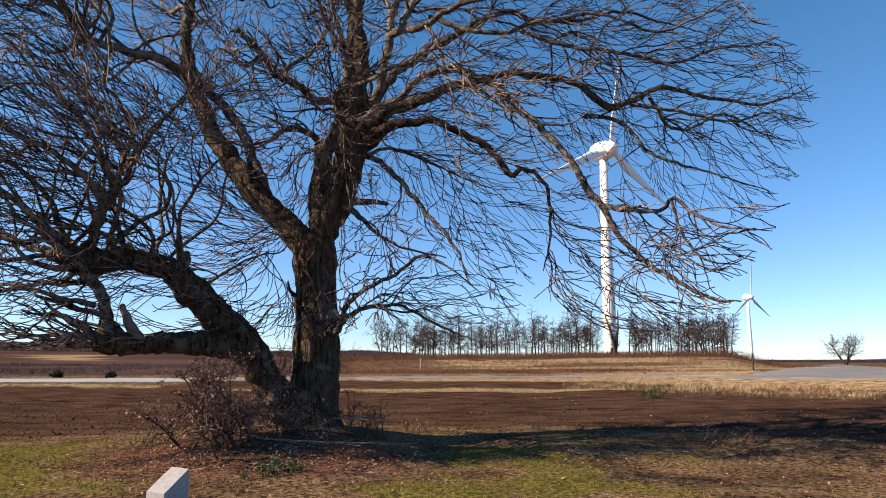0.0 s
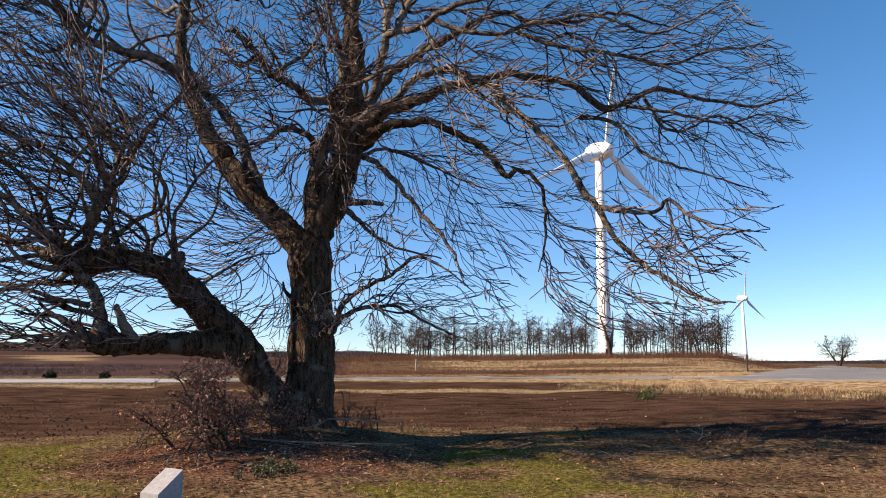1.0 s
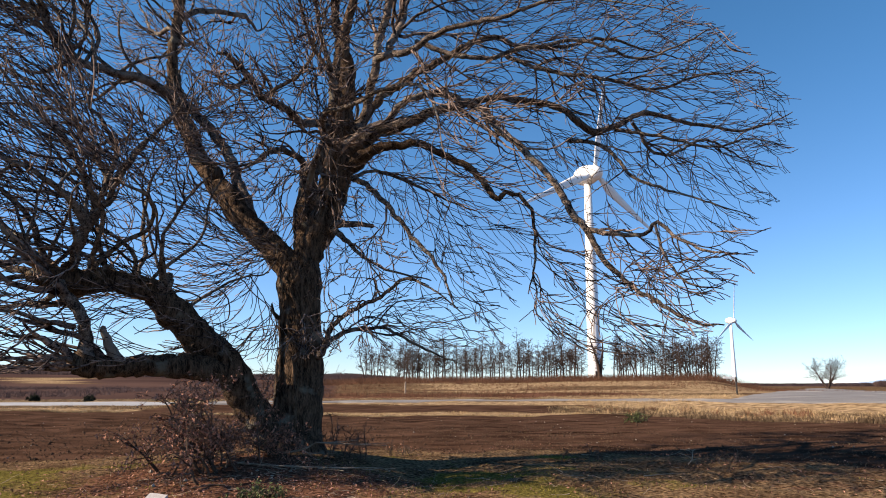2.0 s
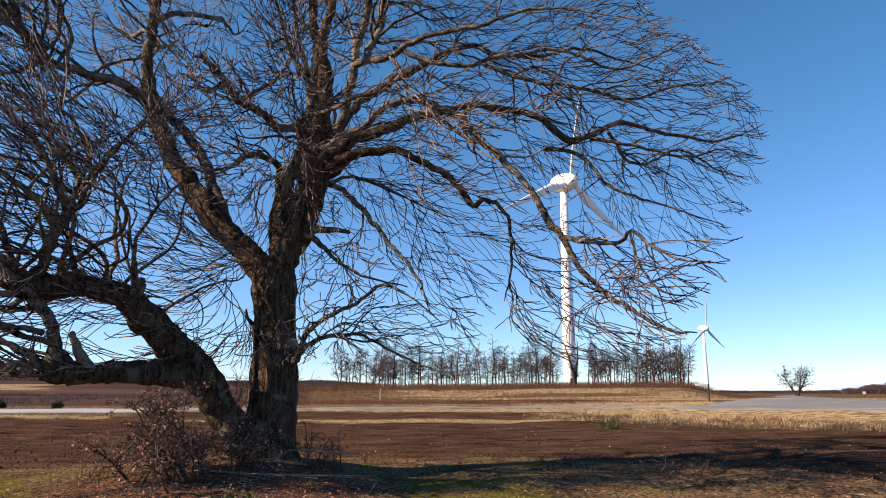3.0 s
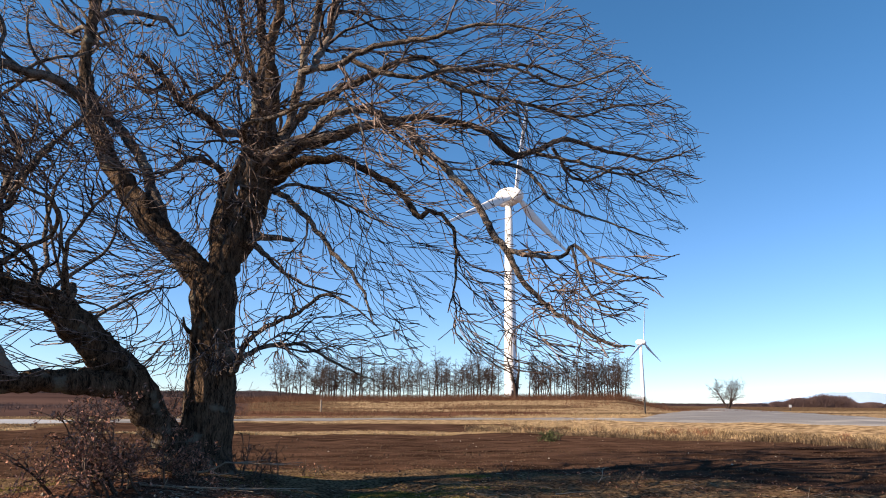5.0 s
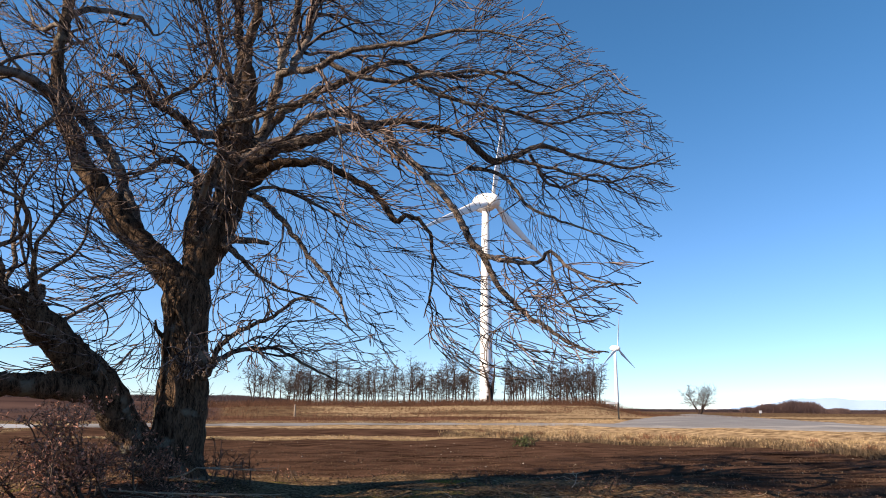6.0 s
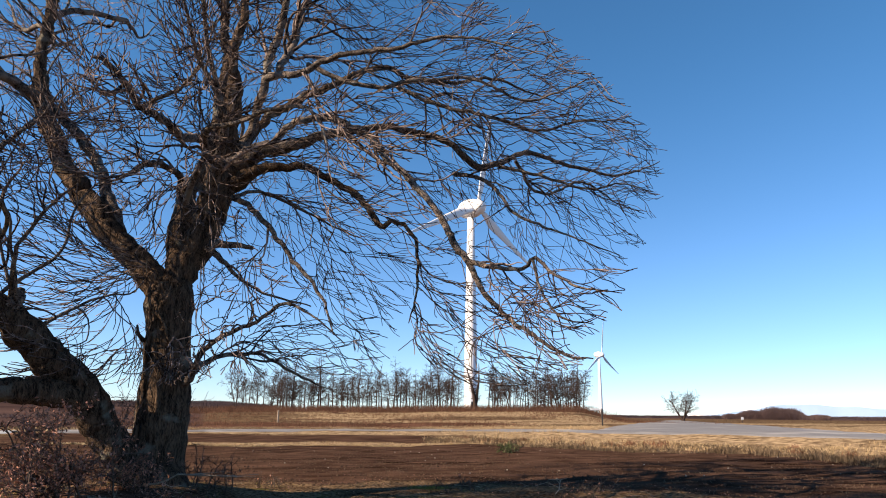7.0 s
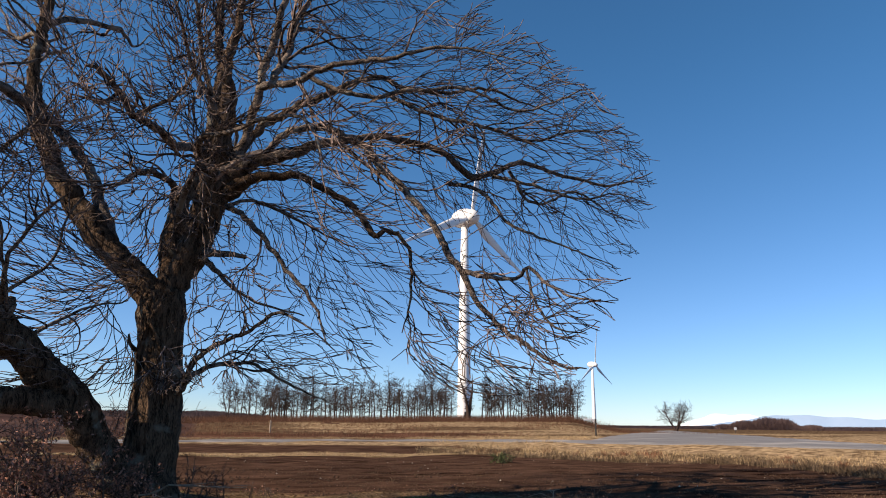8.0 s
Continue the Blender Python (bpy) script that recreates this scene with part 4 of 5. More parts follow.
def bare_tree(name, label, group, tall, wide, kind, mat, thick=0.16, forks=1, dense=1.0, splay=0.16, stout=1.15, low=None):
    """A leafless tree: trunk, then boughs and twigs as a crown. kind: conical or round."""
    root = thing(name, Matrix.Identity(4), label, "tree", group)
    tp, tr = grow(np.zeros((forks, 3)) + rng.normal(0, 0.12, (forks, 3)) * (1, 1, 0) * (forks > 1), np.array([[splay * (forks > 1) * math.cos(2.4 * k), splay * (forks > 1) * math.sin(2.4 * k), 1.0] for k in range(forks)]), np.full(forks, tall), np.full(forks, thick), 12, 0.045, np.array([0, 0, 0.05]), 0.06)
    piece("trunk", mesh_of("trunk", *tubes(tp, tr, 8), mat, True), root)
    low = low or 0.2
    cone = kind == "conical"
    st, way, ln, rd = sprout(tp, tr, round((58 if cone else 30) * dense), low, 0.99, 80 if cone else 52, 1.0, 0.5)
    rel = np.clip((st[:, 2] / tall - low) / (1 - low), 0, 1)
    ln = wide * ((1 - rel) ** 0.9 * np.clip(0.6 + 3 * rel, 0, 1) + 0.06 if cone else np.sqrt(np.clip(1.02 - (rel * 1.2 - 0.35) ** 2 * 1.5, 0.04, 1)) * 0.75) * rng.uniform(0.3, 1.15, len(st))
    drift = np.array([0, 0, 0.015 if cone else 0.05])
    a = grow(st, way, ln, np.clip(rd, 0.02, 0.07) * (0.5 + 0.5 * ln / ln.max()), 7, 0.14, drift, 0.3)
    b = grow(*sprout(*a, 5, 0.15, 1.0, 48, np.repeat(ln * 0.42, 5), 0.6), 5, 0.16, drift, 0.5)
    long = np.linalg.norm(b[0][:, -1] - b[0][:, 0], axis=1)
    c = grow(*sprout(*b, 4, 0.2, 1.0, 44, np.repeat(long * 0.5, 4), 0.8), 3, 0.14, drift, 0.6)
    piece("crown", mesh_of("crown", *merged([tubes(p, np.maximum(r, w * stout), 3) for (p, r), w in ((a, 0.038), (b, 0.024), (c, 0.016))]), mat, True), root)
    return root


GROUP = "bare trees along the knoll"
kinds = [bare_tree("wood_tree", "slender leafless tree with a narrow layered crown", GROUP, 12.2, 4.7, "conical", WOODLAND, 0.18, stout=0.62, low=0.14),
         bare_tree("wood_tree", "slender leafless tree with a rounded twiggy crown", GROUP, 9.0, 3.4, "round", WOODLAND, 0.15, stout=0.8, low=0.3),
         bare_tree("wood_tree", "thin leafless tree with a sparse upright crown", GROUP, 8.5, 2.6, "round", WOODLAND, 0.12, dense=0.6, stout=0.8, low=0.35),
         bare_tree("wood_tree", "twin-stemmed leafless tree with a bushy crown", GROUP, 8.0, 3.4, "round", WOODLAND, 0.14, 2, stout=0.75, low=0.25),
         bare_tree("wood_tree", "tall leafless tree with level side branches", GROUP, 10.4, 3.9, "conical", WOODLAND, 0.15, stout=0.62, low=0.16)]
spots = []
for bearing, count, pick in (((-5.4, -2.9), 8, (2, 1, 3, 2)), ((-2.6, 1.6), 17, (0, 1, 0, 4, 3)), ((2.0, 6.4), 18, (2, 1, 4, 4, 3)), ((6.6, 12.6), 28, (0, 4, 1, 2, 4, 1)), ((14.9, 18.2), 17, (1, 3, 4, 2, 1)), ((18.4, 22.6), 21, (0, 1, 0, 4, 3))):
    for i in range(count):
        b = bearing[0] + (bearing[1] - bearing[0]) * (i + rng.uniform(0.1, 0.9)) / count
        spots.append((b, rng.uniform(141, 166), pick[int(rng.integers(len(pick)))]))
used = set()
for b, d, which in spots:
    x, y = d * math.tan(radians(b)), d
    m = pose(x, y, float(height(x, y)) - 0.1, 0, 0, rng.uniform(0, 360)) @ Matrix.Diagonal((*([rng.uniform(0.68, 1.12)] * 3), 1))
    if which not in used:
        kinds[which].matrix_world = m
        used.add(which)
    else:
        kinds[which].scale = m.to_scale()
        copy_thing(kinds[which], Matrix.LocRotScale(m.translation, m.to_quaternion(), None))
for which in range(5):
    if which not in used:
        kinds[which].matrix_world = pose(20 + which * 4, 160, float(height(20 + which * 4, 160)))

lone = bare_tree("lone_tree", "lone leafless tree with several spreading stems beside the lane", "", 6.4, 5.6, "round", WOODLAND, 0.36, 3, 1.1, 0.62, 0.8, 0.3)
lone.matrix_world = pose(101.5, 176, float(height(101.5, 176)) - 0.1)
creeper = bare_tree("creeper_tree", "narrow dead tree wrapped in brown creeper", "", 9.5, 1.1, "conical", WOODLAND, 0.45, 2)
creeper.matrix_world = pose(139 * math.tan(radians(13.9)), 139, float(height(34.4, 139)) - 0.1)

# ---------------------------------------------------------------- brush, dry grass and far woods


def stalks(x, y, tall, radius, mat, name, label, category, lean=0.25, steps=2):
    p, r = grow(np.stack([x, y, height(x, y) - 0.05], 1), np.stack([rng.normal(0, lean, len(x)), rng.normal(0, lean, len(x)), np.ones(len(x))], 1), tall, radius, steps, 0.12, np.array([0, 0, 0.0]), 0.4)
    return tagged(new(name, mesh_of(name, *tubes(p, r, 3), mat)), label, category, kind="stuff")


def scatter(n, x0, x1, y0, y1):
    return rng.uniform(x0, x1, n), rng.uniform(y0, y1, n)


x, y = scatter(30000, -30, 70, 127, 158)
k = (0.9 + 0.6 * ripple(x, y, 14, 1)) > rng.uniform(0, 1.2, len(x))
x, y = x[k], y[k]
stalks(x, y, rng.uniform(0.4, 1.3, len(x)) * (1 + 0.5 * step(x, 40, 56)) * (1 - 0.6 * step(x, 60, 66)), np.full(len(x), 0.017), BRUSH, "brush", "reddish brown brush along the edge of the wood", "brush", 0.4)
x, y = scatter(5000, -26, 30, 78, 98)
k = ripple(x, y, 16, 2) + 0.3 > rng.uniform(0, 1, len(x))
stalks(x[k], y[k], rng.uniform(0.3, 0.8, k.sum()), np.full(k.sum(), 0.02), BRUSH, "brush", "low brown weeds on the slope below the wood", "brush", 0.5)

# clumps of brown stems over the slope
x, y = scatter(22000, -32, 66, 100, 132)
k = ripple(x * 0.6, y, 11, 4) + 0.5 * ripple(x, y, 4, 5) > rng.uniform(-0.1, 1.1, len(x))
stalks(x[k], y[k], rng.uniform(0.2, 0.75, k.sum()), np.full(k.sum(), 0.02), BRUSH, "brush", "scattered reddish brown stems on the grassy slope", "brush", 0.6)

n = 170000
x = rng.uniform(-75, 95, n)
strip = np.interp(x, [-60, -22, -8, 5, 12], [41, 43, 37, 36, 40])
y = strip + rng.uniform(-0.5, 1, n) ** 2 * (road_y(x) - 4.5 - strip)
y = np.where(rng.uniform(0, 1, n) < 0.3, road_y(x) + rng.uniform(5, 20, n), y)
k = (x < 10)
x[~k] = rng.uniform(10, 75, (~k).sum())
y[~k] = rng.uniform(0, 95, (~k).sum())
off = road_gap(x, y)
k = (((off < -3.2) & (np.where(x > 9, straw(x, y), off + 11) > 1.2 * ripple(x, y, 3, 2))) | ((off > 5) & (off < 16))) & (off_lane(x, y) > 0.5) | ((x < 10) & (np.abs(off) > 3.2))
k &= ~((x > -18) & (x < 12) & (y > 39.5) & (y < 54))
x, y = x[k], y[k]
tall = rng.uniform(0.12, 0.42, len(x)) * (0.7 + 0.4 * ripple(x, y, 5, 3)) * np.where(x > 12, 0.9, 0.4)
tagged(new("dry_grass", mesh_of("dry_grass", *blades(x, y, height(x, y) - 0.02, np.maximum(tall, 0.06), np.full(len(x), 0.03), 1.5), DRY)), "straw-coloured dry grass along the farm road", "grass", kind="stuff")

turn = np.radians(rng.uniform(-38, -2, 60000))
d = rng.uniform(500, 900, len(turn))
x, y = d * np.sin(turn), d * np.cos(turn)
stalks(x, y, rng.uniform(1.0, 3.6, len(x)) * (0.8 + 0.35 * ripple(x, y, 70, 6)), np.full(len(x), 0.3), FAR_WOOD, "far_woods", "purplish brown leafless woods on distant hills", "woods", 0.15)
turn = np.radians(rng.uniform(-38, -12, 9000))
d = rng.uniform(225, 250, len(turn))
x, y = d * np.sin(turn), d * np.cos(turn)
k = ripple(x, y, 60, 3) > -0.1
stalks(x[k], y[k], rng.uniform(0.4, 1.6, k.sum()) * (0.8 + 0.4 * ripple(x[k], y[k], 25, 2)), np.full(k.sum(), 0.05), FAR_WOOD, "hedge", "dark leafless hedge across the far fields", "hedge", 0.7)
turn = np.radians(rng.uniform(-38, -9, 14000))
d = rng.uniform(92, 225, len(turn))
x, y = d * np.sin(turn), d * np.cos(turn)
k = ripple(x, y * 0.6, 34, 1) + 0.5 * ripple(x, y, 9, 2) > 0.25
stalks(x[k], y[k], rng.uniform(0.25, 0.9, k.sum()), np.full(k.sum(), 0.04), FAR_WOOD, "scrub", "brown scrub scattered over the fields below the hills", "brush", 0.6)
turn = np.radians(rng.uniform(32.9, 39.8, 9000))
d = rng.uniform(430, 520, len(turn))
x, y = d * np.sin(turn), d * np.cos(turn)
top = 7.2 * (0.85 + 0.3 * ripple(np.degrees(turn), d * 0, 2.2, 3)) * np.sin(np.clip((np.degrees(turn) - 32.2) / 8.2, 0, 1) * np.pi) ** 0.45
stalks(x, y, top * rng.uniform(0.6, 1.0, len(x)), np.full(len(x), 0.14), COPSE, "copse", "reddish brown leafless copse beyond the lane", "copse", 0.4)
turn = np.radians(rng.uniform(24, 56, 14000))
d = rng.uniform(620, 900, len(turn))
x, y = d * np.sin(turn), d * np.cos(turn)
stalks(x, y, rng.uniform(0.8, 2.6, len(x)), np.full(len(x), 0.5), FAR_WOOD, "far_woods", "low line of brown woods on the horizon", "woods", 0.15)

# mountains with the haze painted into their colour, and a bank of low cloud at the end of the view
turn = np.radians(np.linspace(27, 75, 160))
for name, dist, top, mat, label in (("mountain", 4300, 72, MOUNTAIN, "mountain ridge on the horizon, painted pale blue for distance haze"), ("cloud_bank", 4500, 84, CLOUD, "thin white cloud bank low over the horizon")):
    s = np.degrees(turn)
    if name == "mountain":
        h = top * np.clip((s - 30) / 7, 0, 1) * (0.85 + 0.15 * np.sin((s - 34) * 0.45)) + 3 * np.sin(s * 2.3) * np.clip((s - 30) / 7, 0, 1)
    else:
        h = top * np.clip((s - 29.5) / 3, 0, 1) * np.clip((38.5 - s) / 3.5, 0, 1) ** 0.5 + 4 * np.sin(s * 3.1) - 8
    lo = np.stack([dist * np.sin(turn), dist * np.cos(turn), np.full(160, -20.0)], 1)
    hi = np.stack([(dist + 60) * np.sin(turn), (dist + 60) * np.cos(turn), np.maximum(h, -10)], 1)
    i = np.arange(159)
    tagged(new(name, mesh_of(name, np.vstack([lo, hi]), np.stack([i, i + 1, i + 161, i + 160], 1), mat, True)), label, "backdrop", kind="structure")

# ---------------------------------------------------------------- wind turbines


def lathe(profile, sides=32):
    bm = bmesh.new()
    rings = [[bm.verts.new((r * math.cos(2 * math.pi * s / sides), r * math.sin(2 * math.pi * s / sides), z)) for s in range(sides)] for r, z in profile]
    for a, b in zip(rings, rings[1:]):
        for s in range(sides):
            bm.faces.new((a[s], a[(s + 1) % sides], b[(s + 1) % sides], b[s]))
    bm.faces.new(rings[0][::-1])
    bm.faces.new(rings[-1])
    return bm


def blade_mesh(length, chord):
    """A twisted, tapered rotor blade along +z, its face towards -y."""
    bm = bmesh.new()
    rows = []
    for k in range(15):
        t = k / 14
        c = chord * (0.42 + 0.58 * min(1, t / 0.2) if t < 0.2 else (1 - (t - 0.2) / 0.8) * 0.86 + 0.14)
        th = chord * (0.42 if t < 0.05 else 0.30 * (1 - t) + 0.03)
        tw = radians(22 * (1 - t) ** 2 + 2)
        row = []
        for s in range(12):
            a = 2 * math.pi * s / 12
            u, v = math.cos(a) * c / 2 + c * 0.15 * (t > 0.1), math.sin(a) * th / 2
            row.append(bm.verts.new((u * math.cos(tw) - v * math.sin(tw), u * math.sin(tw) + v * math.cos(tw) - 1.4 * t * t, t * length)))
        rows.append(row)
    for a, b in zip(rows, rows[1:]):
        for s in range(12):
            bm.faces.new((a[s], a[(s + 1) % 12], b[(s + 1) % 12], b[s]))
    bm.faces.new(rows[0][::-1])
    bm.faces.new(rows[-1])
    return bm


def wind_turbine(place, hub, length, yaw, spin, base_r, top_r, label):
    """Tower, nacelle, spinner and three blades. yaw: where the rotor looks, degrees from -y to +x."""
    root = thing("wind_turbine", place, label, "wind turbine", "wind turbines")
    part("tower", lathe([(base_r, -1), (base_r, 0), (base_r * 0.985, hub * 0.02), (base_r * 0.8 + top_r * 0.2, hub * 0.33), (base_r * 0.78 + top_r * 0.2, hub * 0.332), (base_r * 0.42 + top_r * 0.58, hub * 0.66), (base_r * 0.4 + top_r * 0.58, hub * 0.662), (top_r, hub - 1.4)], 40), STEEL, root, "tapering white steel tower", True)
    door = bmesh.new()
    bmesh.ops.create_cube(door, size=1, matrix=pose(0, -base_r, 1.6) @ Matrix.Diagonal((0.9, 0.2, 2.2, 1)))
    part("door", door, DARK_STEEL, root, "dark steel service door")
    head = Matrix.Translation((0, 0, hub)) @ Matrix.Rotation(radians(yaw), 4, "Z") @ Matrix.Rotation(radians(5), 4, "X")
    s = hub / 65 * 1.15
    egg = [(0.10, -4.9), (0.9, -4.7), (1.75, -4.0), (2.4, -2.9), (2.75, -1.5), (2.85, -0.2), (2.7, 1.2), (2.4, 2.3), (2.25, 2.5)]
    part("nacelle", lathe([(r * s, z * s) for r, z in egg], 36), STEEL, root, "egg-shaped white nacelle", True).matrix_local = head @ Matrix.Rotation(radians(90), 4, "X")
    rotor = Matrix.Translation((0, 0, 0)) @ head @ Matrix.Translation((0, -3.2 * s, 0))
    bm = lathe([(2.2 * s, -0.62 * s), (2.15 * s, 0.5 * s), (1.7 * s, 1.5 * s), (1.0 * s, 2.2 * s), (0.1 * s, 2.5 * s)], 28)
    part("spinner", bm, STEEL, root, "white domed spinner", True).matrix_local = rotor @ Matrix.Rotation(radians(90), 4, "X")
    for k in range(3):
        b = part("blade", blade_mesh(length, 2.6 * s), STEEL, root, "", True)
        b.matrix_local = rotor @ Matrix.Rotation(radians(90 - spin - 120 * k), 4, "Y") @ Matrix.Translation((0, 0, 1.7 * s))
    return root


wind_turbine(pose(50.5, 210, float(height(50.5, 210))), 64.2, 29.5, 27, 86, 2.1, 1.1, "tall white three-bladed wind turbine rising behind the trees")
wind_turbine(pose(309.5, 700, float(height(309.5, 700))), 65.5, 38, 36, 92, 2.1, 1.2, "white three-bladed wind turbine far across the fields")

# ---------------------------------------------------------------- roadside posts
mark = thing("marker_post", pose(35.3, 79.6, float(height(35.3, 79.6)) - 0.05), "thin black roadside post with a small white sign board", "post")
part("post", lathe([(0.10, 0), (0.10, 2.0), (0.07, 2.05)], 12), DARK_STEEL, mark)
bm = bmesh.new()
bmesh.ops.create_cube(bm, size=1, matrix=pose(-0.75, 0, 1.98) @ Matrix.Diagonal((1.5, 0.05, 0.22, 1)))
bmesh.ops.bevel(bm, geom=bm.edges, offset=0.015, segments=1, affect="EDGES")
part("sign_board", bm, STEEL, mark, "small white board")
sign = thing("field_sign", pose(84, 124, float(height(84, 124)) - 0.05), "small white sign board on a post beyond the lane", "sign")
part("post", lathe([(0.06, 0), (0.06, 1.0), (0.05, 1.05)], 10), DARK_STEEL, sign)
bm = bmesh.new()
bmesh.ops.create_cube(bm, size=1, matrix=pose(0, -0.08, 1.0) @ Matrix.Diagonal((0.55, 0.05, 0.5, 1)))
bmesh.ops.bevel(bm, geom=bm.edges, offset=0.015, segments=1, affect="EDGES")
part("sign_board", bm, STEEL, sign, "blank white board")
stake = thing("white_stake", pose(-3.1, 98, float(height(-3.1, 98)) - 0.1), "weathered pale wooden stake at the edge of the brush", "stake")
part("post", lathe([(0.13, 0), (0.125, 1.0), (0.11, 1.65), (0.05, 1.72)], 10), DEADWOOD, stake)

# ---------------------------------------------------------------- the foreground
stone = thing("marker_stone", pose(-2.92, 7.62, float(height(-2.92, 7.62)) - 0.03, 0, 0, -30), "squat grey granite marker stone with a slanting top", "marker stone")
bm = bmesh.new()
w, d = 0.139, 0.15
v = [bm.verts.new(c) for c in ((-w * 1.06, -d * 1.05, 0), (w * 1.06, -d * 1.05, 0), (w * 1.06, d * 1.03, 0), (-w * 1.06, d * 1.03, 0), (-w, -d, 0.27), (w, -d, 0.27), (w, d, 0.48), (-w, d, 0.48))]
for q in ((3, 2, 1, 0), (0, 1, 5, 4), (1, 2, 6, 5), (2, 3, 7, 6), (3, 0, 4, 7), (4, 5, 6, 7)):
    bm.faces.new([v[i] for i in q])
bmesh.ops.subdivide_edges(bm, edges=bm.edges[:], cuts=5, use_grid_fill=True)
for q in bm.verts:
    q.co += Vector(noise.noise_vector(q.co * 9)) * 0.006
part("block", bm, GRANITE, stone)

# shrub round the foot of the trunk, with last year's leaves still on it


def shrub(place, n, tall, wide, name, label, leaf, leaves, leaf_size=0.04, stem=SHRUB_STEM, stout=0.02, shoots=6):
    root = thing(name, pose(*place), label, "shrub")
    st = np.stack([rng.normal(0, wide * 0.45, n), rng.normal(0, wide * 0.35, n), np.zeros(n)], 1)
    st[:, 2] = height(st[:, 0] + place[0], st[:, 1] + place[1]) - place[2] - 0.05
    a = grow(st, np.stack([rng.normal(0, 0.35, n), rng.normal(0, 0.35, n), np.ones(n)], 1), tall * rng.uniform(0.45, 1.1, n), rng.uniform(0.4, 1.0, n) * stout, 7, 0.16, np.array([0, 0, -0.02]), 0.3)
    b = grow(*sprout(*a, shoots, 0.25, 1.0, 50, tall * 0.4, 0.6), 5, 0.2, np.array([0, 0, -0.03]), 0.4)
    c = grow(*sprout(*b, 3, 0.2, 1.0, 50, tall * 0.18, 0.7), 3, 0.2, np.array([0, 0, -0.03]), 0.5)
    piece("stem_tangle", mesh_of("stem_tangle", *merged([tubes(p, np.maximum(r, 0.004), 3) for p, r in (a, b, c)]), stem, True), root, "", "stuff")
    tips = np.concatenate([b[0].reshape(-1, 3), c[0].reshape(-1, 3)])
    tips = tips[rng.choice(len(tips), leaves)] + rng.normal(0, 0.03, (leaves, 3))
    piece("foliage", mesh_of("foliage", *flat_leaves(tips, leaf_size * rng.uniform(0.65, 1.4, leaves), 1.2), leaf), root, "", "stuff")
    return root


shrub((-3.45, 12.0, float(height(-3.45, 12.0))), 14, 1.55, 0.78, "leafy_shrub", "tangled shrub with clinging brown dead leaves under the tree", SHRUB_LEAF, 4200, 0.029, SHRUB_STEM, 0.036, 12)
shrub((-2.75, 13.2, float(height(-2.75, 13.2))), 16, 0.7, 0.5, "leafy_shrub", "low tangle of shoots and brown leaves at the trunk's foot", SHRUB_LEAF, 1000, 0.030)
shrub((-1.65, 14.4, float(height(-1.65, 14.4))), 12, 0.8, 0.6, "bare_shrub", "thin bare shoots beside the trunk", SHRUB_LEAF, 30)
shrub((8.6, 29.2, float(height(8.6, 29.2))), 22, 0.5, 0.36, "green_bush", "small grey-green leafy bush in the ploughed field", FRESH, 700)
shrub((-2.3, 9.9, float(height(-2.3, 9.9))), 18, 0.24, 0.42, "green_weed", "low green weeds among the dead leaves", FRESH, 420, 0.03)
for x, y in ((-34.1, 62), (-29.4, 62)):
    shrub((x, y, float(height(x, y))), 40, 0.6, 0.24, "dark_bush", "dark evergreen bush beside the far road", EVERGREEN, 1600, 0.07, EVERGREEN)
for x, y in ((5.3, 13.6), (6.4, 14.4), (3.6, 15.2), (-0.6, 16.6)):
    shrub((x, y, float(height(x, y))), 7, 0.36, 0.6, "bare_shrub", "low tangle of bare grey shoots in dead grass", LEAF, 16, 0.025)

# rank tussocks over the verge and along the foot of the road bank


def tussocks(count, near, deep, tall, mat, label):
    b = np.radians(rng.uniform(10, 58, count))
    d = np.interp(np.degrees(b), [0, 12, 22, 35, 45, 60, 90], [41, 41, 36, 35.5, 27.5, 19, 12]) + near + deep * rng.uniform(0, 1, count) ** 1.5
    cx, cy = d * np.sin(b), d * np.cos(b)
    k = (road_gap(cx, cy) < -4.6) & ((mat != DRY) | (straw(cx, cy) > -0.5))
    cx, cy = cx[k], cy[k]
    n = 46
    size = np.repeat(rng.uniform(0.45, 1.2, len(cx)) ** 1.5, n)
    x, y = np.repeat(cx, n) + rng.normal(0, 0.22, len(cx) * n) * size, np.repeat(cy, n) + rng.normal(0, 0.22, len(cx) * n) * size
    high = tall * size * rng.uniform(0.45, 1.1, len(x))
    tagged(new("tussocks", mesh_of("tussocks", *blades(x, y, height(x, y) - 0.02, high, np.full(len(x), 0.024), 1.1), mat)), label, "grass", kind="stuff")


tussocks(620, -1.2, 7.5, 0.28, DEAD, "rank brown grass tussocks at the foot of the bank")
tussocks(380, 0.5, 10.0, 0.24, DRY, "straw-coloured grass tussocks on the road bank")
tussocks(50, 1.5, 6.0, 0.5, BRUSH, "dark brown weed clumps on the road bank")

# ---------------------------------------------------------------- grass, leaves, clods and sticks


def foreground(n, keep):
    x, y = rng.uniform(-15, 17, n), 7.2 + 20 * rng.uniform(0, 1, n) ** 1.35
    k = (np.abs(x) < y * 0.82 + 2) & (keep(x, y) > rng.uniform(0, 1, n))
    return x[k], y[k]


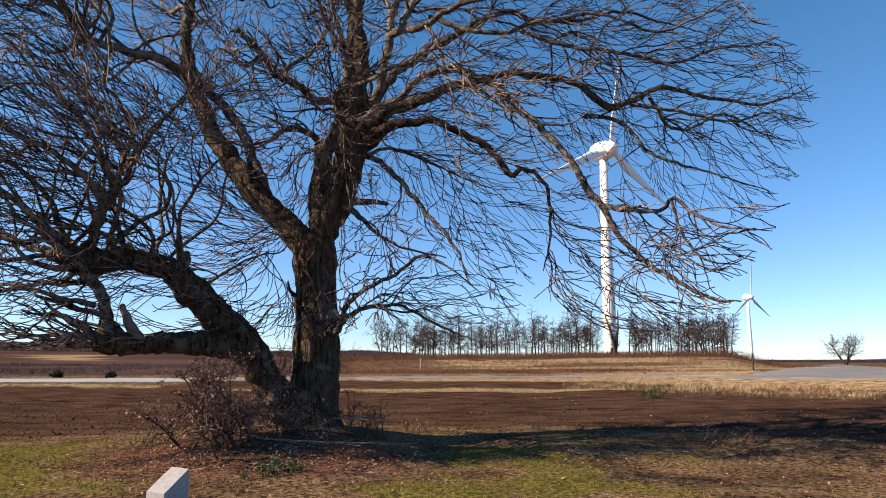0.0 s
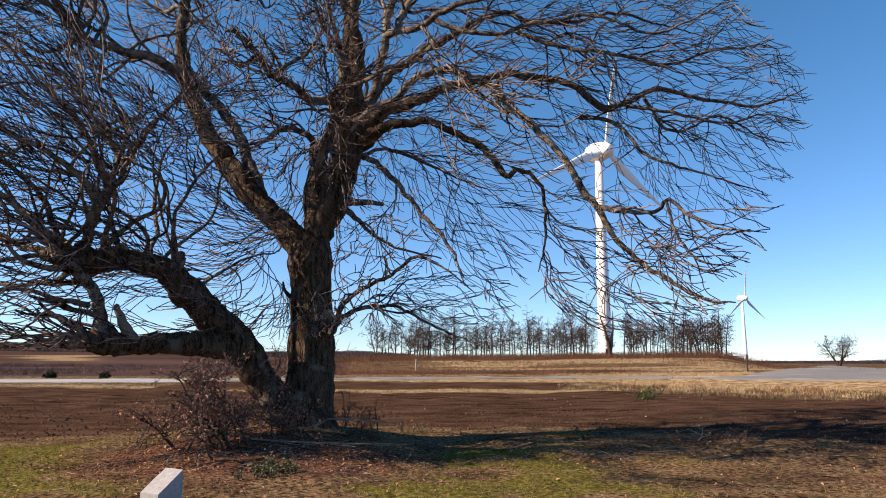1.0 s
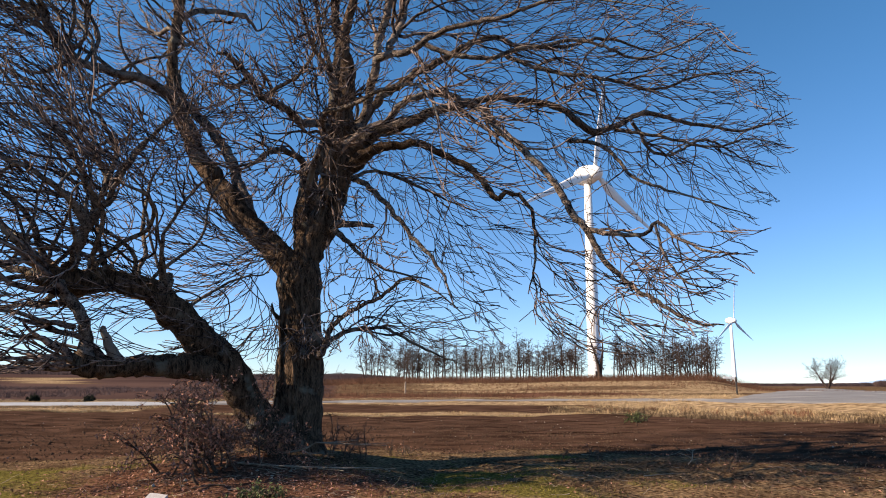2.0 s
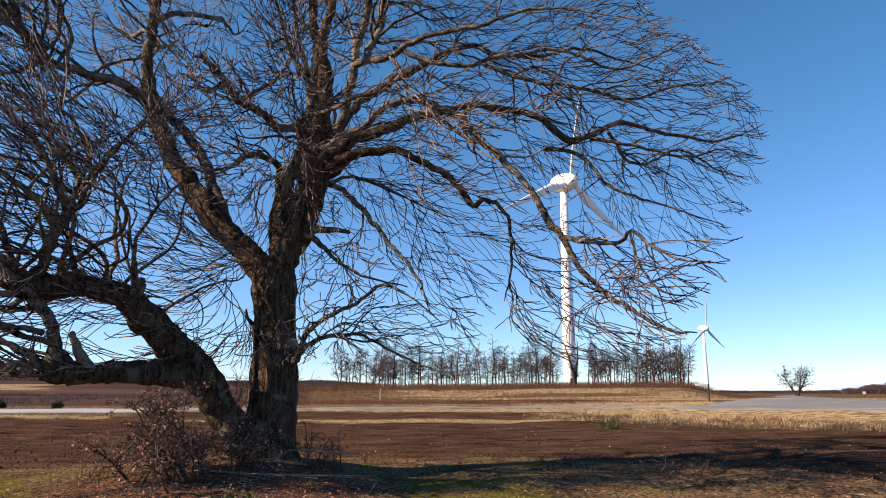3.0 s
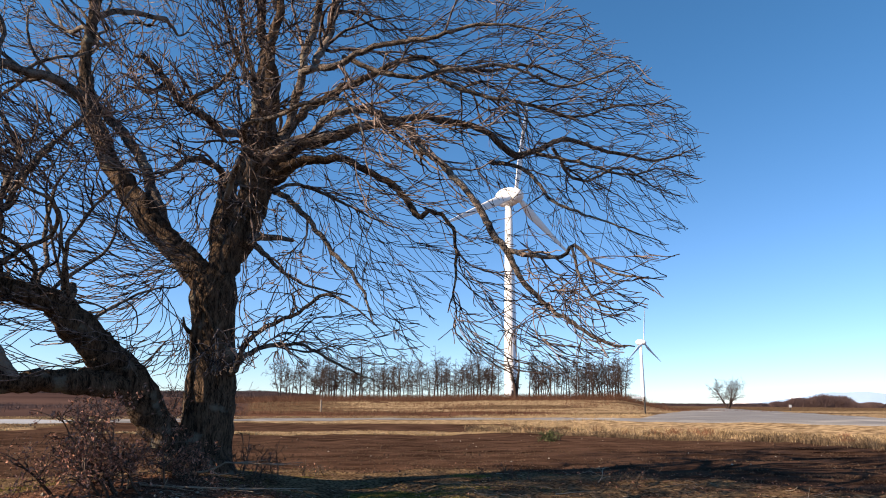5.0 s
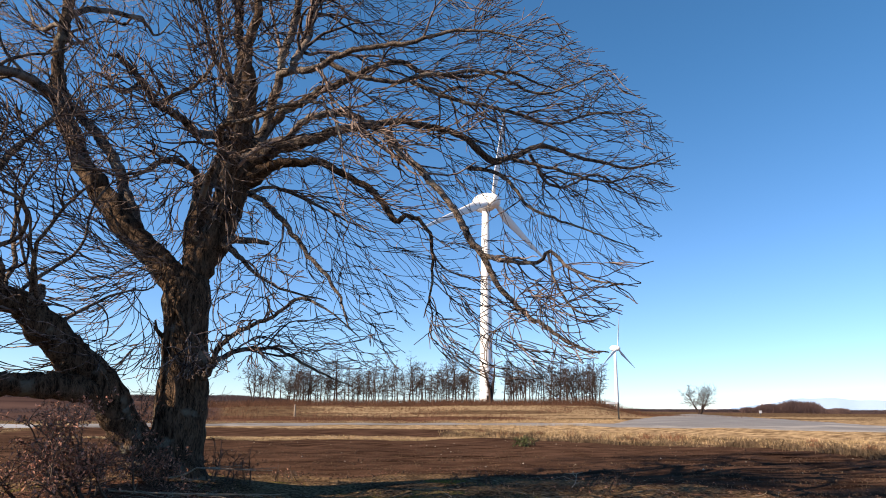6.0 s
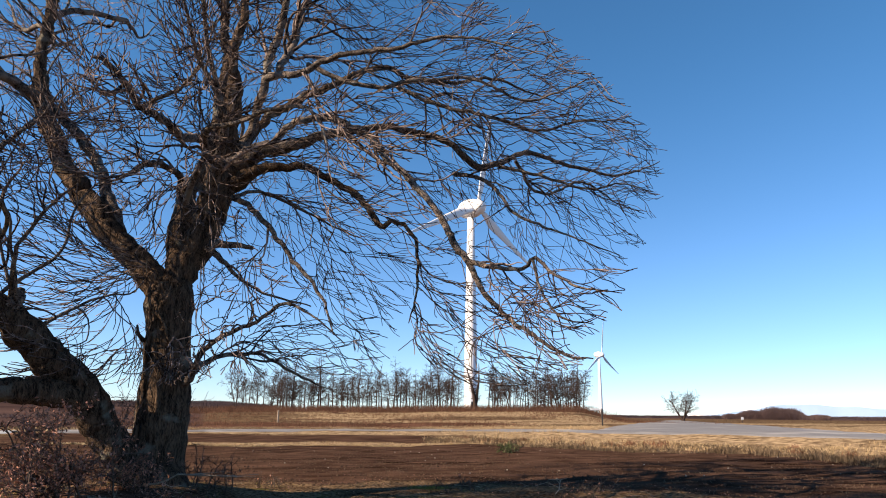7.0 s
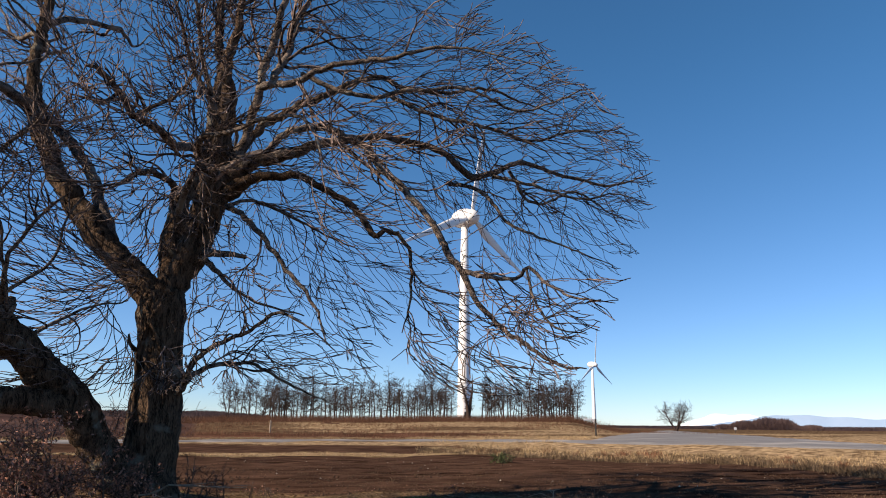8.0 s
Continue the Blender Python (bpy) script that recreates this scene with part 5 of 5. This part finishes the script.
x, y = foreground(150000, greenness)
tagged(new("green_grass", mesh_of("green_grass", *blades(x, y, height(x, y) - 0.01, rng.uniform(0.02, 0.065, len(x)), np.full(len(x), 0.007), 1.3), GREEN)), "short yellowish green winter grass", "grass", kind="stuff")
x, y = foreground(100000, lambda x, y: (1 - 0.7 * greenness(x, y)) * (1 - step(y, field_edge(x) - 0.5, field_edge(x) + 1.5)) * np.clip(0.4 + 0.8 * ripple(x, y, 1.3, 4) + 0.4 * ripple(x, y, 3.6, 5), 0.03, 1))
tagged(new("dead_grass", mesh_of("dead_grass", *blades(x, y, height(x, y) - 0.01, rng.uniform(0.015, 0.075, len(x)), rng.uniform(0.005, 0.010, len(x)), 1.6), DEAD)), "matted brown dead grass", "grass", kind="stuff")
x, y = foreground(60000, lambda x, y: step(y, field_edge(x), field_edge(x) + 1) * (1 - step(y, field_edge(x) + 4, field_edge(x) + 11)) * np.clip(0.25 + 0.9 * ripple(x * 0.5, y, 1.9, 5), 0, 1) * (0.35 + 0.65 * step(x, -2, 3)))
tagged(new("dead_grass", mesh_of("dead_grass", *blades(x, y, height(x, y) - 0.01, rng.uniform(0.02, 0.09, len(x)), rng.uniform(0.006, 0.014, len(x)), 2.0), DEAD)), "sparse dead grass and straw on the edge of the field", "grass", kind="stuff")
n = 42000
x, y = foreground(n * 2, lambda x, y: np.clip(1.3 * np.exp(-(((x + 3.0) / 2.5) ** 2 + ((y - 11.6) / 2.0) ** 2)) + 0.05 + 0.09 * step(x, 1, 5) * np.clip(0.5 + ripple(x, y, 2.2, 6), 0, 1.4), 0, 1) * (1 - step(y, field_edge(x) + 0.5, field_edge(x) + 3)))
tagged(new("fallen_leaves", mesh_of("fallen_leaves", *flat_leaves(np.stack([x, y, height(x, y) + rng.uniform(0.005, 0.05, len(x))], 1), rng.uniform(0.016, 0.034, len(x)), 0.5), LEAF)), "reddish brown fallen leaves under the tree", "leaves", kind="stuff")


def lumps(x, y, size, mat, name, label, category):
    """Rough many-sided clods or pebbles lying on the ground."""
    corner = np.array([[1, 0, 0], [0, 1, 0], [-1, 0, 0], [0, -1, 0], [0, 0, 0.8], [0, 0, -0.5]], float)
    faces = np.array([[0, 1, 4], [1, 2, 4], [2, 3, 4], [3, 0, 4], [1, 0, 5], [2, 1, 5], [3, 2, 5], [0, 3, 5]])
    m = len(x)
    a = rng.uniform(0, 6.28, m)
    turn = np.zeros((m, 3, 3))
    turn[:, 0, 0] = turn[:, 1, 1] = np.cos(a)
    turn[:, 0, 1], turn[:, 1, 0], turn[:, 2, 2] = -np.sin(a), np.sin(a), 1
    v = np.einsum("mij,mkj->mki", turn, corner[None] * rng.uniform(0.55, 1.3, (m, 6, 3))) * size[:, None, None]
    v += np.stack([x, y, height(x, y) + size * 0.15], 1)[:, None, :]
    f = faces[None] + np.arange(m)[:, None, None] * 6
    tagged(new(name, mesh_of(name, v.reshape(-1, 3), f.reshape(-1, 3), mat)), label, category, kind="stuff")


x = rng.uniform(-38, 34, 22000)
y = field_edge(x) + rng.uniform(0, 1, len(x)) ** 1.4 * (38 - field_edge(x))
y = np.round(y / 0.6) * 0.6 + rng.normal(0, 0.24, len(y))
k = y > field_edge(x) - 0.3
lumps(x[k], y[k], rng.uniform(0.008, 0.026, k.sum()) * rng.choice([1, 1, 1, 1.6], k.sum()), CLOD, "clods", "crumbled dark brown clods of ploughed earth", "soil")
x = rng.uniform(-26, 24, 5200)
y = field_edge(x) + rng.uniform(0, 1, len(x)) ** 1.3 * 16
k = verge(x, y) < -1
lumps(x[k], y[k], rng.uniform(0.022, 0.06, k.sum()) * (0.7 + 0.5 * ripple(x[k], y[k], 3.0, 2)), CLOD, "clods", "larger dark clods turned up along the field's edge", "soil")
x = rng.uniform(-34, 30, 220)
y = rng.uniform(15, 40, 220)
lumps(x, y, rng.uniform(0.015, 0.04, 220), PEBBLE, "pebbles", "scattered pale pebbles on the field", "pebbles")
x, y = rng.uniform(-5, -2, 14), rng.uniform(10.6, 12.6, 14)
lumps(x, y, rng.uniform(0.02, 0.05, 14), PEBBLE, "pebbles", "pale chips of wood and stone among the leaves", "pebbles")

# fallen branches


def fallen_branch(x, y, turn, long, thick, label):
    root = thing("fallen_branch", pose(x, y, float(height(x, y)) + thick, 0, 0, turn), label, "branch", "fallen branches")
    p, r = grow(np.zeros((1, 3)), np.array([[1.0, 0, 0.06]]), np.array([long]), np.array([thick]), 12, 0.09, np.array([0, 0, -0.004]), 0.3)
    q, s = grow(*sprout(p, r, 6, 0.25, 0.95, 40, long * 0.32, 0.6), 6, 0.13, np.array([0, 0, -0.02]), 0.4)
    p[..., 2], q[..., 2] = np.clip(p[..., 2], 0, 0.22), np.clip(q[..., 2], -0.02, 0.22)
    piece("stick", mesh_of("stick", *tubes(p, r, 6), DEADWOOD, True), root)
    for one, thin in zip(q, s):
        piece("side_twig", mesh_of("side_twig", *tubes(one[None], np.maximum(thin[None], 0.005), 4), DEADWOOD, True), root)


fallen_branch(-2.95, 13.3, -12, 2.5, 0.022, "long bleached fallen branch lying by the trunk")
fallen_branch(-2.4, 12.5, -22, 2.0, 0.015, "thin bleached fallen branch among dead leaves")
fallen_branch(-3.3, 12.6, -35, 1.7, 0.019, "crooked pale fallen branch beside the shrub")
fallen_branch(3.9, 12.9, 30, 0.9, 0.012, "bent grey fallen branch on the dead grass")
fallen_branch(-2.9, 10.6, -15, 0.8, 0.011, "short pale stick on fallen leaves")
fallen_branch(5.2, 14.2, 60, 1.1, 0.012, "tangled grey fallen branch on the dead grass")

# small twigs shed by the tree
x = np.concatenate([rng.normal(-2.8, 1.9, 150), rng.uniform(1, 9, 80), rng.uniform(-9, 3, 40)])
y = np.concatenate([rng.normal(11.9, 1.3, 150), rng.uniform(10.5, 16.5, 80), rng.uniform(9, 15, 40)])
a = rng.uniform(0, 6.28, len(x))
p, r = grow(np.stack([x, y, height(x, y) + 0.015], 1), np.stack([np.cos(a), 0.5 * np.sin(a), rng.uniform(0, 0.12, len(x))], 1), rng.uniform(0.08, 0.4, len(x)), rng.uniform(0.003, 0.007, len(x)), 5, 0.14, np.array([0, 0, -0.02]), 0.4)
p[..., 2] = np.maximum(p[..., 2], height(p[..., 0], p[..., 1]) + 0.004)
tagged(new("fallen_twigs", mesh_of("fallen_twigs", *tubes(p, r, 4), DEADWOOD, True)), "short bleached twigs strewn over grass and leaves", "twigs", kind="stuff")
